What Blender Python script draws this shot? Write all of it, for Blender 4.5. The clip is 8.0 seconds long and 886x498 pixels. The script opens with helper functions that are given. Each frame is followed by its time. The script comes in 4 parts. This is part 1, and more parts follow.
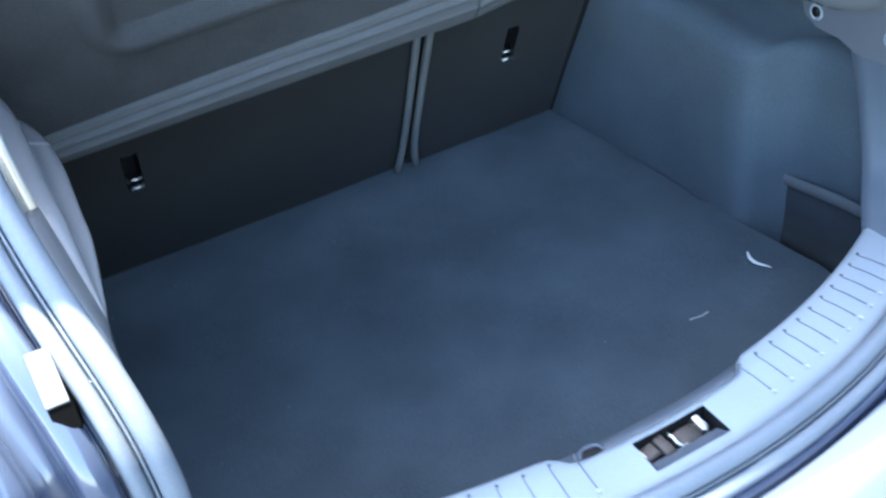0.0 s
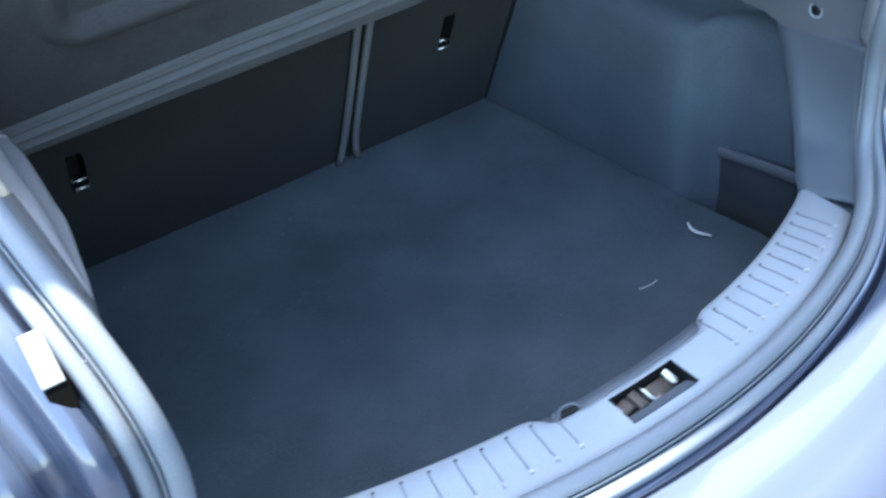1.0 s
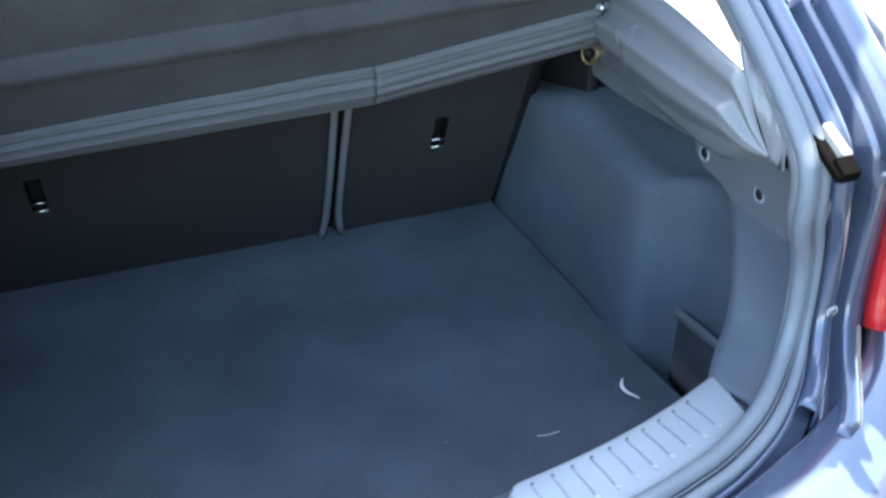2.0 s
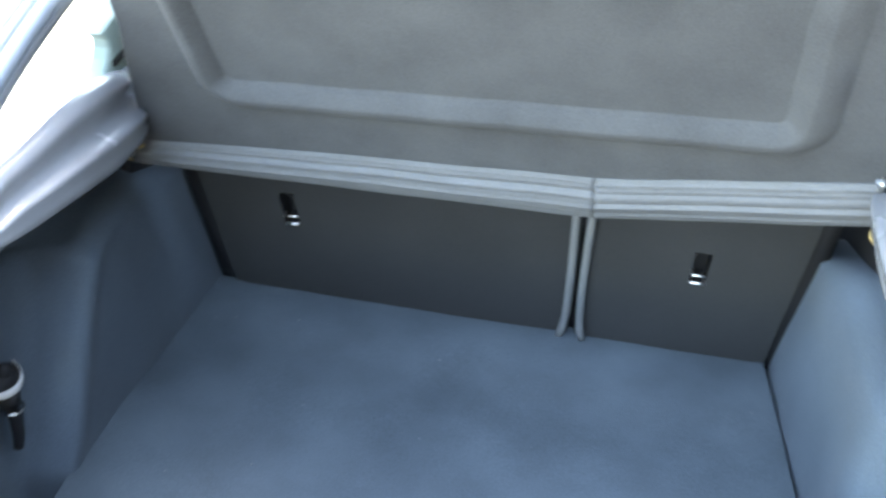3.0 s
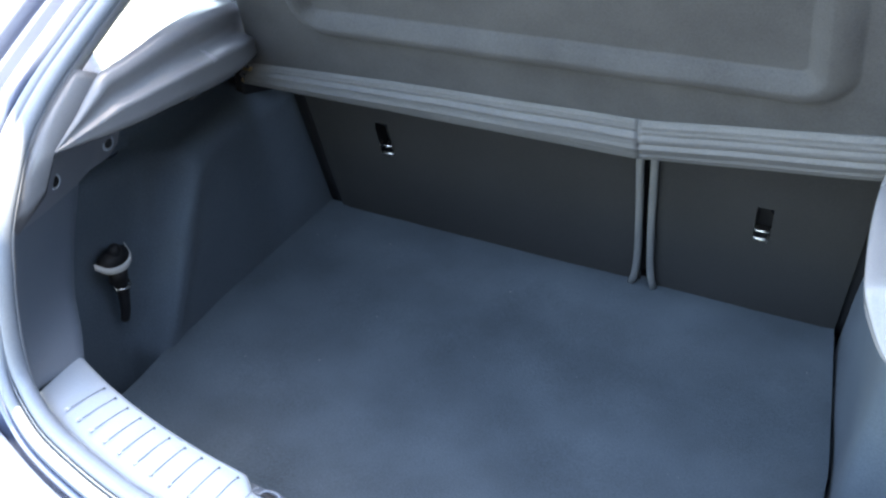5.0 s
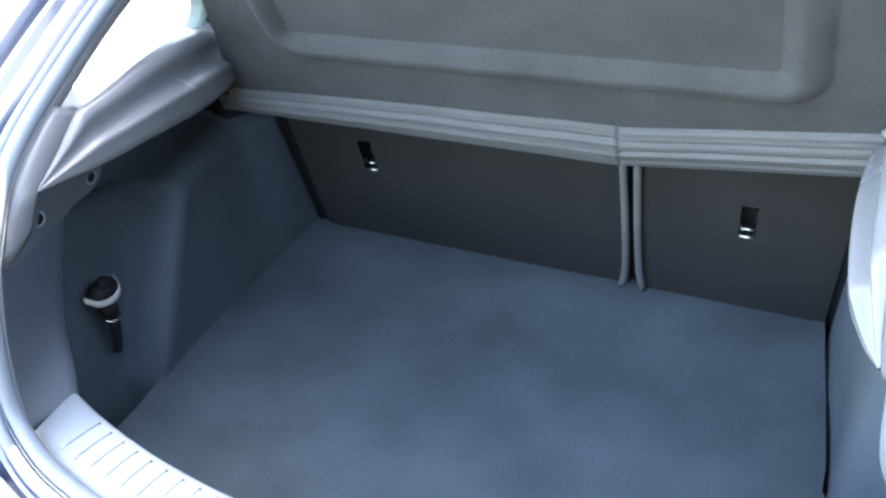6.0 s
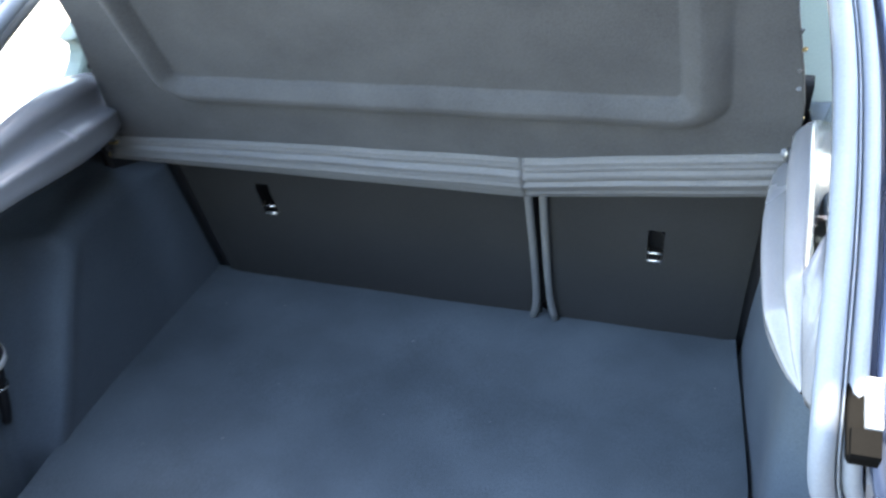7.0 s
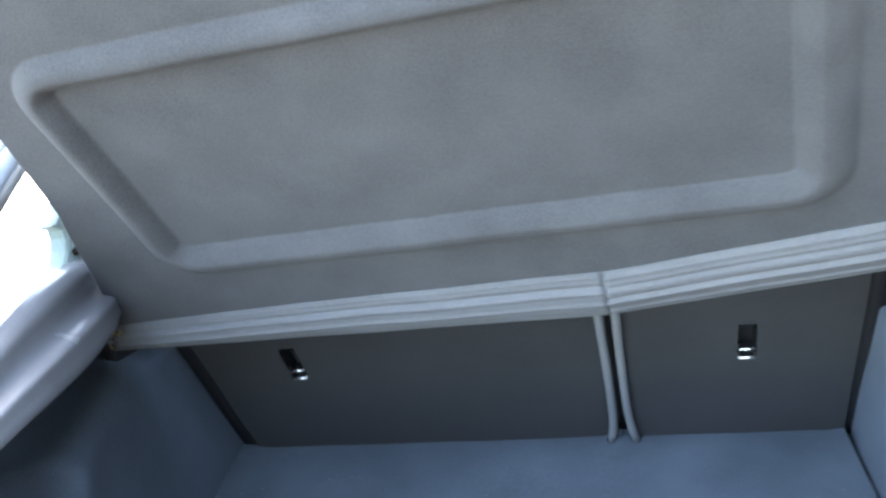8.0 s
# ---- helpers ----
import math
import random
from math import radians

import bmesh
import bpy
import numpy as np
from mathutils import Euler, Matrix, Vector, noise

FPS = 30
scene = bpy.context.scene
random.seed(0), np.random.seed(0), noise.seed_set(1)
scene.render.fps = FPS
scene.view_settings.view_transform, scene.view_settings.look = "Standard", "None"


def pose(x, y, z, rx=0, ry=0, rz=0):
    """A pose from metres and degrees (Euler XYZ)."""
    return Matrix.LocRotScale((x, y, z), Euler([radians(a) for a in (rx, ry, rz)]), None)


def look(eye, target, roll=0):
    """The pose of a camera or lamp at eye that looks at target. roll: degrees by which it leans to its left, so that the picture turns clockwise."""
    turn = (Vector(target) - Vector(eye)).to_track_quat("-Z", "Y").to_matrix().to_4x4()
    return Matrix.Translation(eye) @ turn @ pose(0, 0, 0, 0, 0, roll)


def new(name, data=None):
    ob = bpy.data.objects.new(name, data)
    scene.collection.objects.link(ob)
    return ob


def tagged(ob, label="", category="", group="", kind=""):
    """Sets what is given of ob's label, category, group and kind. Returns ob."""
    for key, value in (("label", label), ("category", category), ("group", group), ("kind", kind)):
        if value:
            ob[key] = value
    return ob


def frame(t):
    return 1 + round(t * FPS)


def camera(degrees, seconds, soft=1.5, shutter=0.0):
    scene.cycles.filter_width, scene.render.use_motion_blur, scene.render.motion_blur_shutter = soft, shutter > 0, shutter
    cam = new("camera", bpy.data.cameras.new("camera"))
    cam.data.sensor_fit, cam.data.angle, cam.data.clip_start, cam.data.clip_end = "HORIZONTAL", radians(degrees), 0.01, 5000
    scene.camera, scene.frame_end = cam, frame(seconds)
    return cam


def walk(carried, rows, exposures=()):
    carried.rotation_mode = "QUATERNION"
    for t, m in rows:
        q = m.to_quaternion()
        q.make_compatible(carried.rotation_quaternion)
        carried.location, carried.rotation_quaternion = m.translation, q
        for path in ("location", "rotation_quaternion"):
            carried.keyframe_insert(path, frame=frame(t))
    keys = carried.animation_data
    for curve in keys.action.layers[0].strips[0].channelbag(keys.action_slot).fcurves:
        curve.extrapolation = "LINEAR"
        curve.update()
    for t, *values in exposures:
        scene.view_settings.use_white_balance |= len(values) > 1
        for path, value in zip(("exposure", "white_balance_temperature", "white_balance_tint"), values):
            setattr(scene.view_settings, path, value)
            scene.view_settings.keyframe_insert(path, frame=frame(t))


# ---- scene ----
cam = camera(49.0, 8.0, soft=2.4, shutter=0.4)
PATH = [
    (0, (-0.482, -1.395, 0.983), (0.216, 0.021, -0.245), -5.9),
    (0.2, (-0.536, -1.365, 0.956), (0.242, 0.054, -0.219), -6.0),
    (0.5, (-0.583, -1.353, 0.95), (0.256, 0.007, -0.252), -6.7),
    (0.7, (-0.594, -1.357, 0.959), (0.27, -0.036, -0.271), -5.5),
    (1, (-0.556, -1.394, 0.967), (0.3, -0.065, -0.257), -5.0),
    (1.2, (-0.506, -1.431, 0.985), (0.317, -0.029, -0.18), -4.1),
    (2.3, (-0.062, -1.52, 1.017), (0.306, 0.11, -0.081), 3.2),
    (2.5, (0.029, -1.478, 1.023), (0.179, 0.21, -0.038), 4.2),
    (2.7, (0.084, -1.442, 1.026), (0.066, 0.26, -0.024), 3.0),
    (3, (0.169, -1.413, 1.016), (-0.143, 0.264, -0.029), 2.9),
    (3.2, (0.243, -1.437, 1.022), (-0.23, 0.191, -0.039), 3.8),
    (3.5, (0.31, -1.477, 1.019), (-0.289, 0.093, -0.066), 4.9),
    (3.7, (0.362, -1.484, 1.025), (-0.308, 0.048, -0.071), 3.9),
    (4, (0.391, -1.479, 1.021), (-0.341, 0.006, -0.1), 1.9),
    (4.2, (0.405, -1.483, 1.014), (-0.322, 0.003, -0.11), 0.9),
    (4.5, (0.388, -1.482, 1.015), (-0.283, 0.044, -0.09), 2.0),
    (6, (0.392, -1.469, 1.039), (-0.264, 0.069, -0.057), -1.6),
    (6.2, (0.401, -1.482, 1.037), (-0.234, 0.091, -0.022), -1.7),
    (6.5, (0.399, -1.482, 1.03), (-0.181, 0.123, -0.013), -1.2),
    (6.7, (0.398, -1.482, 1.022), (-0.173, 0.138, -0.002), -2.0),
    (7, (0.379, -1.43, 1.026), (-0.109, 0.204, -0.019), -1.5),
    (7.2, (0.344, -1.411, 1.012), (-0.088, 0.263, 0.007), -2.2),
    (7.5, (0.293, -1.343, 1.008), (-0.13, 0.37, 0.067), -4.6),
    (7.7, (0.26, -1.325, 0.997), (-0.155, 0.42, 0.113), -7.3),
    (8, (0.214, -1.277, 0.979), (-0.213, 0.479, 0.123), -10.2),
]
EXPOSURES = [(0, 3.72, 6750, 3), (0.5, 3.67, 6750, 2), (0.7, 3.37, 6800, 2), (1.0, 3.37, 6950, 3), (2.4, 3.62, 7450, 5), (2.5, 3.72, 7600, 5), (2.7, 4.52, 7800, 4), (3.0, 5.17, 8400, 6), (3.5, 4.7, 8400, 13), (4.0, 4.15, 8250, 10), (6.5, 4.57, 8200, 8), (7.2, 4.40, 7900, 8), (7.5, 4.42, 7900, 9), (8, 4.92, 8000, 9)]
walk(cam, [(t, look(eye, target, roll)) for t, eye, target, roll in PATH], EXPOSURES)

# ---- world and sun ----
SUN_EL, SUN_AZ = radians(68.3), radians(-8)   # high, ahead of the car, slightly to its left
world = bpy.data.worlds.new("world")
scene.world = world
world.use_nodes = True
wn = world.node_tree.nodes
sky = wn.new("ShaderNodeTexSky")
sky.sky_type = "NISHITA"
sky.sun_disc = False
sky.sun_elevation, sky.sun_rotation = SUN_EL, SUN_AZ
world.node_tree.links.new(sky.outputs[0], wn["Background"].inputs[0])
wn["Background"].inputs[1].default_value = 0.13
sun = new("sun", bpy.data.lights.new("sun", "SUN"))
sun.data.energy, sun.data.angle, sun.data.color = 3.2, radians(0.5), (1.0, 0.95, 0.88)
sun_way = Vector((math.sin(SUN_AZ) * math.cos(SUN_EL), math.cos(SUN_AZ) * math.cos(SUN_EL), math.sin(SUN_EL)))
sun.matrix_world = look(sun_way * 30, (0, 0, 0))


# ---- materials ----
def material(name, rough, metal=0.0):
    m = bpy.data.materials.new(name)
    m.use_nodes = True
    n = m.node_tree.nodes
    p = n["Principled BSDF"]
    p.inputs["Roughness"].default_value, p.inputs["Metallic"].default_value = rough, metal
    return m, n, m.node_tree.links, p


def surface(name, dark, light, rough, coarse=6.0, fine=250.0, mix=0.5, bump=0.2, depth=0.002, metal=0.0, rough_var=0.1, sheen=0.0, spec=0.5, coat=0.0, stretch=(1, 1, 1)):
    """A colour between two tones, by broad stains and fine grain, with fine relief."""
    m, n, l, p = material(name, rough, metal)
    co = n.new("ShaderNodeTexCoord")
    mp = n.new("ShaderNodeMapping")
    mp.inputs["Scale"].default_value = stretch
    l.new(co.outputs["Object"], mp.inputs["Vector"])
    big, small = n.new("ShaderNodeTexNoise"), n.new("ShaderNodeTexNoise")
    big.inputs["Scale"].default_value, big.inputs["Detail"].default_value = coarse, 5
    small.inputs["Scale"].default_value, small.inputs["Detail"].default_value = fine, 3
    l.new(mp.outputs[0], big.inputs["Vector"]), l.new(mp.outputs[0], small.inputs["Vector"])
    blend = n.new("ShaderNodeMix")
    blend.inputs["Factor"].default_value = mix
    l.new(big.outputs["Fac"], blend.inputs["A"]), l.new(small.outputs["Fac"], blend.inputs["B"])
    ramp = n.new("ShaderNodeValToRGB")
    ramp.color_ramp.elements[0].position, ramp.color_ramp.elements[1].position = 0.32, 0.68
    ramp.color_ramp.elements[0].color, ramp.color_ramp.elements[1].color = (*dark, 1), (*light, 1)
    l.new(blend.outputs["Result"], ramp.inputs["Fac"]), l.new(ramp.outputs["Color"], p.inputs["Base Color"])
    rr = n.new("ShaderNodeMapRange")
    rr.inputs["To Min"].default_value, rr.inputs["To Max"].default_value = max(rough - rough_var, 0.02), min(rough + rough_var, 1)
    l.new(big.outputs["Fac"], rr.inputs["Value"]), l.new(rr.outputs[0], p.inputs["Roughness"])
    b = n.new("ShaderNodeBump")
    b.inputs["Strength"].default_value, b.inputs["Distance"].default_value = bump, depth
    l.new(small.outputs["Fac"], b.inputs["Height"]), l.new(b.outputs[0], p.inputs["Normal"])
    p.inputs["Sheen Weight"].default_value = sheen
    p.inputs["Specular IOR Level"].default_value = spec
    p.inputs["Coat Weight"].default_value = coat
    return m


CARPET = surface("boot carpet", (0.038, 0.051, 0.062), (0.082, 0.105, 0.125), 0.95, 6, 420, 0.45, 0.6, 0.002, sheen=0.04, spec=0.15)
FELT = surface("side felt", (0.052, 0.069, 0.088), (0.082, 0.106, 0.131), 0.95, 7, 380, 0.5, 0.5, 0.0015, sheen=0.04, spec=0.15)
SEAT = surface("seat back fabric", (0.0160, 0.0165, 0.0175), (0.0285, 0.0290, 0.0305), 0.95, 6, 420, 0.55, 0.5, 0.0015, sheen=0.05, spec=0.2)
SHELF = surface("shelf felt", (0.042, 0.044, 0.047), (0.070, 0.073, 0.077), 0.95, 14, 420, 0.5, 0.5, 0.0012, sheen=0.03, spec=0.15)
FLAP = surface("shelf edge vinyl", (0.055, 0.058, 0.062), (0.112, 0.117, 0.124), 0.7, 8, 160, 0.65, 0.35, 0.0008, stretch=(1, 12, 12))
CORD = surface("seat piping", (0.10, 0.105, 0.11), (0.16, 0.165, 0.17), 0.7, 10, 500, 0.5, 0.3, 0.0006)
SILL = surface("sill plastic", (0.245, 0.285, 0.330), (0.31, 0.355, 0.405), 0.5, 7, 700, 0.5, 0.25, 0.0004, spec=0.5)
TRIM = surface("pillar plastic", (0.148, 0.154, 0.166), (0.19, 0.197, 0.211), 0.24, 8, 700, 0.5, 0.2, 0.0003, spec=0.5)
CORNER = surface("corner plastic", (0.072, 0.088, 0.112), (0.098, 0.117, 0.145), 0.5, 8, 700, 0.5, 0.2, 0.0003)
BRACKET = surface("bracket plastic", (0.098, 0.104, 0.122), (0.13, 0.138, 0.158), 0.42, 8, 700, 0.5, 0.2, 0.0003)
POCKET = surface("pocket felt", (0.020, 0.024, 0.032), (0.034, 0.040, 0.050), 0.95, 8, 400, 0.5, 0.4, 0.001, sheen=0.15, spec=0.2)
RUBBER = surface("grey rubber", (0.128, 0.152, 0.186), (0.168, 0.195, 0.232), 0.5, 9, 400, 0.5, 0.15, 0.0004)
BLACK = surface("black plastic", (0.008, 0.008, 0.009), (0.016, 0.016, 0.018), 0.6, 12, 400, 0.5, 0.2, 0.0004, spec=0.2)
PAINT = surface("blue body paint", (0.060, 0.080, 0.132), (0.076, 0.099, 0.158), 0.22, 3, 1500, 0.3, 0.02, 0.0002, metal=0.2, rough_var=0.05, coat=1.0)
GROOVE = surface("groove plastic", (0.115, 0.132, 0.158), (0.16, 0.18, 0.21), 0.6, 12, 400)
STEEL = surface("zinc steel", (0.45, 0.44, 0.42), (0.68, 0.66, 0.62), 0.28, 25, 300, 0.5, 0.1, 0.0003, metal=1.0)
DARK_STEEL = surface("oily latch steel", (0.10, 0.095, 0.088), (0.30, 0.28, 0.26), 0.35, 60, 400, 0.4, 0.2, 0.0004, metal=1.0)
LATCH = surface("brown oily steel", (0.055, 0.042, 0.036), (0.105, 0.085, 0.075), 0.55, 60, 400, 0.5, 0.3, 0.0004, metal=0.4)
BRASS = surface("brass clip", (0.20, 0.145, 0.07), (0.36, 0.27, 0.13), 0.4, 25, 300, 0.5, 0.1, 0.0003, metal=0.8)
PALE = surface("pale webbing", (0.40, 0.40, 0.40), (0.55, 0.55, 0.54), 0.8, 20, 600, 0.5, 0.4, 0.0005)
# one dark rubber in two tones: paled for sun glare, blackened for recess shade
LIT_BUFFER = surface("sunlit buffer rubber", (0.22, 0.235, 0.245), (0.28, 0.295, 0.305), 0.55, 20, 500, 0.5, 0.3, 0.0005)
SHADED_BUFFER = surface("shaded buffer rubber", (0.0025, 0.0025, 0.0025), (0.0045, 0.0045, 0.0045), 0.9, 20, 500, 0.5, 0.3, 0.0005, spec=0.02)
BAND = surface("grey elastic", (0.075, 0.083, 0.097), (0.12, 0.13, 0.147), 0.85, 20, 700, 0.6, 0.5, 0.0006)
THREAD = surface("white lint", (0.6, 0.6, 0.6), (0.8, 0.8, 0.8), 0.9, 40, 900)
RED = surface("red lamp lens", (0.45, 0.01, 0.012), (0.6, 0.02, 0.02), 0.12, 30, 300, coat=1.0)
AMBER = surface("amber lamp lens", (0.75, 0.28, 0.02), (0.85, 0.36, 0.03), 0.12, 30, 300, coat=1.0)
# boards of the added wall that keeps sky light off the right
SHADE_WALL = surface("dark stained timber", (0.020, 0.016, 0.012), (0.040, 0.032, 0.025), 0.8, 4, 90, 0.5, 0.5, 0.003, stretch=(1, 8, 1))
HEADLINER = surface("pale pillar lining", (0.27, 0.33, 0.31), (0.34, 0.41, 0.39), 0.95, 6, 400, 0.5, 0.4, 0.001)
ASPHALT = surface("asphalt", (0.038, 0.038, 0.040), (0.068, 0.068, 0.070), 0.9, 0.8, 60, 0.5, 0.4, 0.004)
# pale tone of the invented slabs, chosen to whiten the window view
BRIGHT_SLAB = surface("pale concrete slab", (0.40, 0.395, 0.38), (0.54, 0.53, 0.51), 0.9, 1.5, 70, 0.5, 0.4, 0.003)

GLASS = bpy.data.materials.new("window glass")
GLASS.use_nodes = True
_n, _l = GLASS.node_tree.nodes, GLASS.node_tree.links
_clear, _gloss, _mix = _n.new("ShaderNodeBsdfTransparent"), _n.new("ShaderNodeBsdfGlossy"), _n.new("ShaderNodeMixShader")
_clear.inputs["Color"].default_value = (0.90, 0.92, 0.90, 1)
_gloss.inputs["Roughness"].default_value, _mix.inputs[0].default_value = 0.02, 0.06
_l.new(_clear.outputs[0], _mix.inputs[1]), _l.new(_gloss.outputs[0], _mix.inputs[2])
_l.new(_mix.outputs[0], _n["Material Output"].inputs[0])


# ---- mesh helpers ----
def part(name, bm, mat, parent=None, label="", smooth=True):
    me = bpy.data.meshes.new(name)
    bmesh.ops.recalc_face_normals(bm, faces=bm.faces)
    bm.to_mesh(me)
    bm.free()
    me.materials.append(mat)
    for f in me.polygons:
        f.use_smooth = smooth
    ob = new(name, me)
    if parent:
        ob.parent = parent
    if label:
        ob["label"] = label
    return ob


def thing(name, label, category, group="", kind=""):
    return tagged(new(name), label, category, group, kind)


def loft(rows, closed_rows=False, cap=False):
    """A skin of quads over rows of points."""
    bm = bmesh.new()
    vs = [[bm.verts.new(p) for p in r] for r in rows]
    n = len(rows[0])
    for a, b in zip(vs[:-1], vs[1:]):
        for i in range(n if closed_rows else n - 1):
            j = (i + 1) % n
            bm.faces.new((a[i], a[j], b[j], b[i]))
    if cap:
        bm.faces.new(vs[0]), bm.faces.new(vs[-1])
    return bm


def thick(ob, t, offset=-1.0):
    s = ob.modifiers.new("thickness", "SOLIDIFY")
    s.thickness, s.offset = t, offset
    return ob


def spline(points, n):
    """n points along a smooth curve through the given ones, evenly spaced by length."""
    P = np.array(points, float)
    P = np.vstack([2 * P[0] - P[1], P, 2 * P[-1] - P[-2]])
    out = []
    for i in range(1, len(P) - 2):
        a, b, c, d = P[i - 1], P[i], P[i + 1], P[i + 2]
        for s in np.linspace(0, 1, 16, endpoint=False):
            out.append(0.5 * (2 * b + (c - a) * s + (2 * a - 5 * b + 4 * c - d) * s * s + (3 * b - a - 3 * c + d) * s ** 3))
    out.append(P[-2])
    out = np.array(out)
    d = np.r_[0, np.cumsum(np.linalg.norm(np.diff(out, axis=0), axis=1))]
    at = np.linspace(0, d[-1], n)
    return np.column_stack([np.interp(at, d, out[:, k]) for k in range(out.shape[1])])


def span(points, per):
    """A smooth curve through the given points with the same number of samples between each two."""
    P = np.array(points, float)
    P = np.vstack([2 * P[0] - P[1], P, 2 * P[-1] - P[-2]])
    out = []
    for i in range(1, len(P) - 2):
        a, b, c, d = P[i - 1], P[i], P[i + 1], P[i + 2]
        for q in np.linspace(0, 1, per, endpoint=False):
            out.append(0.5 * (2 * b + (c - a) * q + (2 * a - 5 * b + 4 * c - d) * q * q + (3 * b - a - 3 * c + d) * q ** 3))
    return np.array(out + [P[-2]])


def tube(path, r, seg=8, flat=1.0, up=(0, 0, 1)):
    """A round or flattened rod along a path."""
    P = [Vector(p) for p in path]
    rows = []
    for i, p in enumerate(P):
        t = (P[min(i + 1, len(P) - 1)] - P[max(i - 1, 0)]).normalized()
        side = t.cross(Vector(up))
        if side.length < 1e-4:
            side = t.cross(Vector((1, 0, 0)))
        side.normalize()
        high = side.cross(t)
        rr = r[i] if isinstance(r, (list, tuple)) else r
        rows.append([p + side * (rr * math.cos(a)) + high * (rr * flat * math.sin(a)) for a in (2 * math.pi * k / seg for k in range(seg))])
    return loft(rows, True, True)


def box(size, m=None, bevel=0.0, seg=2):
    bm = bmesh.new()
    bmesh.ops.create_cube(bm, size=1.0, matrix=(m or Matrix()) @ Matrix.Diagonal((*size, 1)))
    if bevel:
        bmesh.ops.bevel(bm, geom=bm.edges[:], offset=bevel, segments=seg, affect="EDGES", profile=0.5)
    return bm


def rod(r, h, m, seg=16, bevel=0.0, r2=None):
    bm = bmesh.new()
    bmesh.ops.create_cone(bm, cap_ends=True, segments=seg, radius1=r, radius2=r if r2 is None else r2, depth=h, matrix=m)
    if bevel:
        bmesh.ops.bevel(bm, geom=[e for e in bm.edges if len(e.link_faces) == 2 and any(len(f.verts) > 4 for f in e.link_faces)], offset=bevel, segments=2, affect="EDGES")
    return bm


# ---- ground ----
bm = bmesh.new()
bmesh.ops.create_grid(bm, x_segments=8, y_segments=8, size=400)
bmesh.ops.translate(bm, verts=bm.verts, vec=(0, 0, -0.62))
tagged(part("ground", bm, ASPHALT), "sunlit weathered grey asphalt ground under the parked car", "ground", kind="structure")



# raised pale slabs, added on both sides only to look bright through the side windows
for side in (1, -1):
    bm = box((2.6, 9.0, 0.16), pose(side * 2.75, 4.2, -0.56), 0.015)
    tagged(part("pavement", bm, BRIGHT_SLAB), "pale concrete slab added for brightness through the side windows", "pavement", kind="structure")


# unseen timber-boarded wall added to shade the right; ends level with the car's back
rows = []
for k in range(66):
    y = -9.80 + 0.135 * k
    for dy, dx in ((0.0, 0.012), (0.004, 0.0), (0.128, 0.0), (0.132, 0.012)):
        rows.append([(1.45 + dx, y + dy, z) for z in (-0.62, 0.2, 1.2, 2.0, 3.1)])
wall_ob = part("shade_wall_boards", loft(rows), SHADE_WALL, None, "", False)
thick(wall_ob, 0.03)
tagged(wall_ob, "unseen dark timber wall added to block light from the right", "timber wall", kind="structure")


# ---- boot floor ----
def edge_x(side, y):
    """Half width of the boot at floor level."""
    if side > 0:
        return float(np.interp(y, (-0.64, -0.48, -0.35, -0.21, 0.0), (0.527, 0.505, 0.509, 0.499, 0.482)))
    return float(np.interp(y, (-0.61, -0.53, -0.37, -0.21, 0.0), (0.506, 0.511, 0.517, 0.527, 0.513)))


def sill_in(x):
    return -0.862 + 0.55 * x * x


def sill_z(x):
    return 0.203 - 0.17 * x * x


rows = []
for j in range(41):
    v = j / 40
    row = []
    for i in range(49):
        u = i / 48
        y_front = 0.018
        y = y_front + (-0.86 - y_front) * v
        a, b = -edge_x(-1, y) - 0.012 + float(np.interp(y, (-0.60, -0.40), (0.006, 0.0))), edge_x(1, y) - (0.007 if y > -0.40 else -0.004)
        x = a + (b - a) * u
        y = max(y, sill_in(x) - 0.004) if v > 0.9 else y
        z = 0.0022 * (noise.noise((x * 5, y * 5, 3.0)) + 0.5 * noise.noise((x * 14, y * 14, 9.0)))
        row.append((x, y, z))
    rows.append(row)
floor = tagged(part("floor", loft(rows), CARPET), "dark charcoal needle-felt carpet board of the car boot", "boot floor", kind="structure")
thick(floor, 0.018).modifiers[0].use_rim = False
bm = box((1.5, 1.3, 0.02), pose(0, -0.35, -0.11))
tagged(part("floor_pan", bm, BLACK), "dark floor pan below the carpet board", "floor pan", kind="structure")


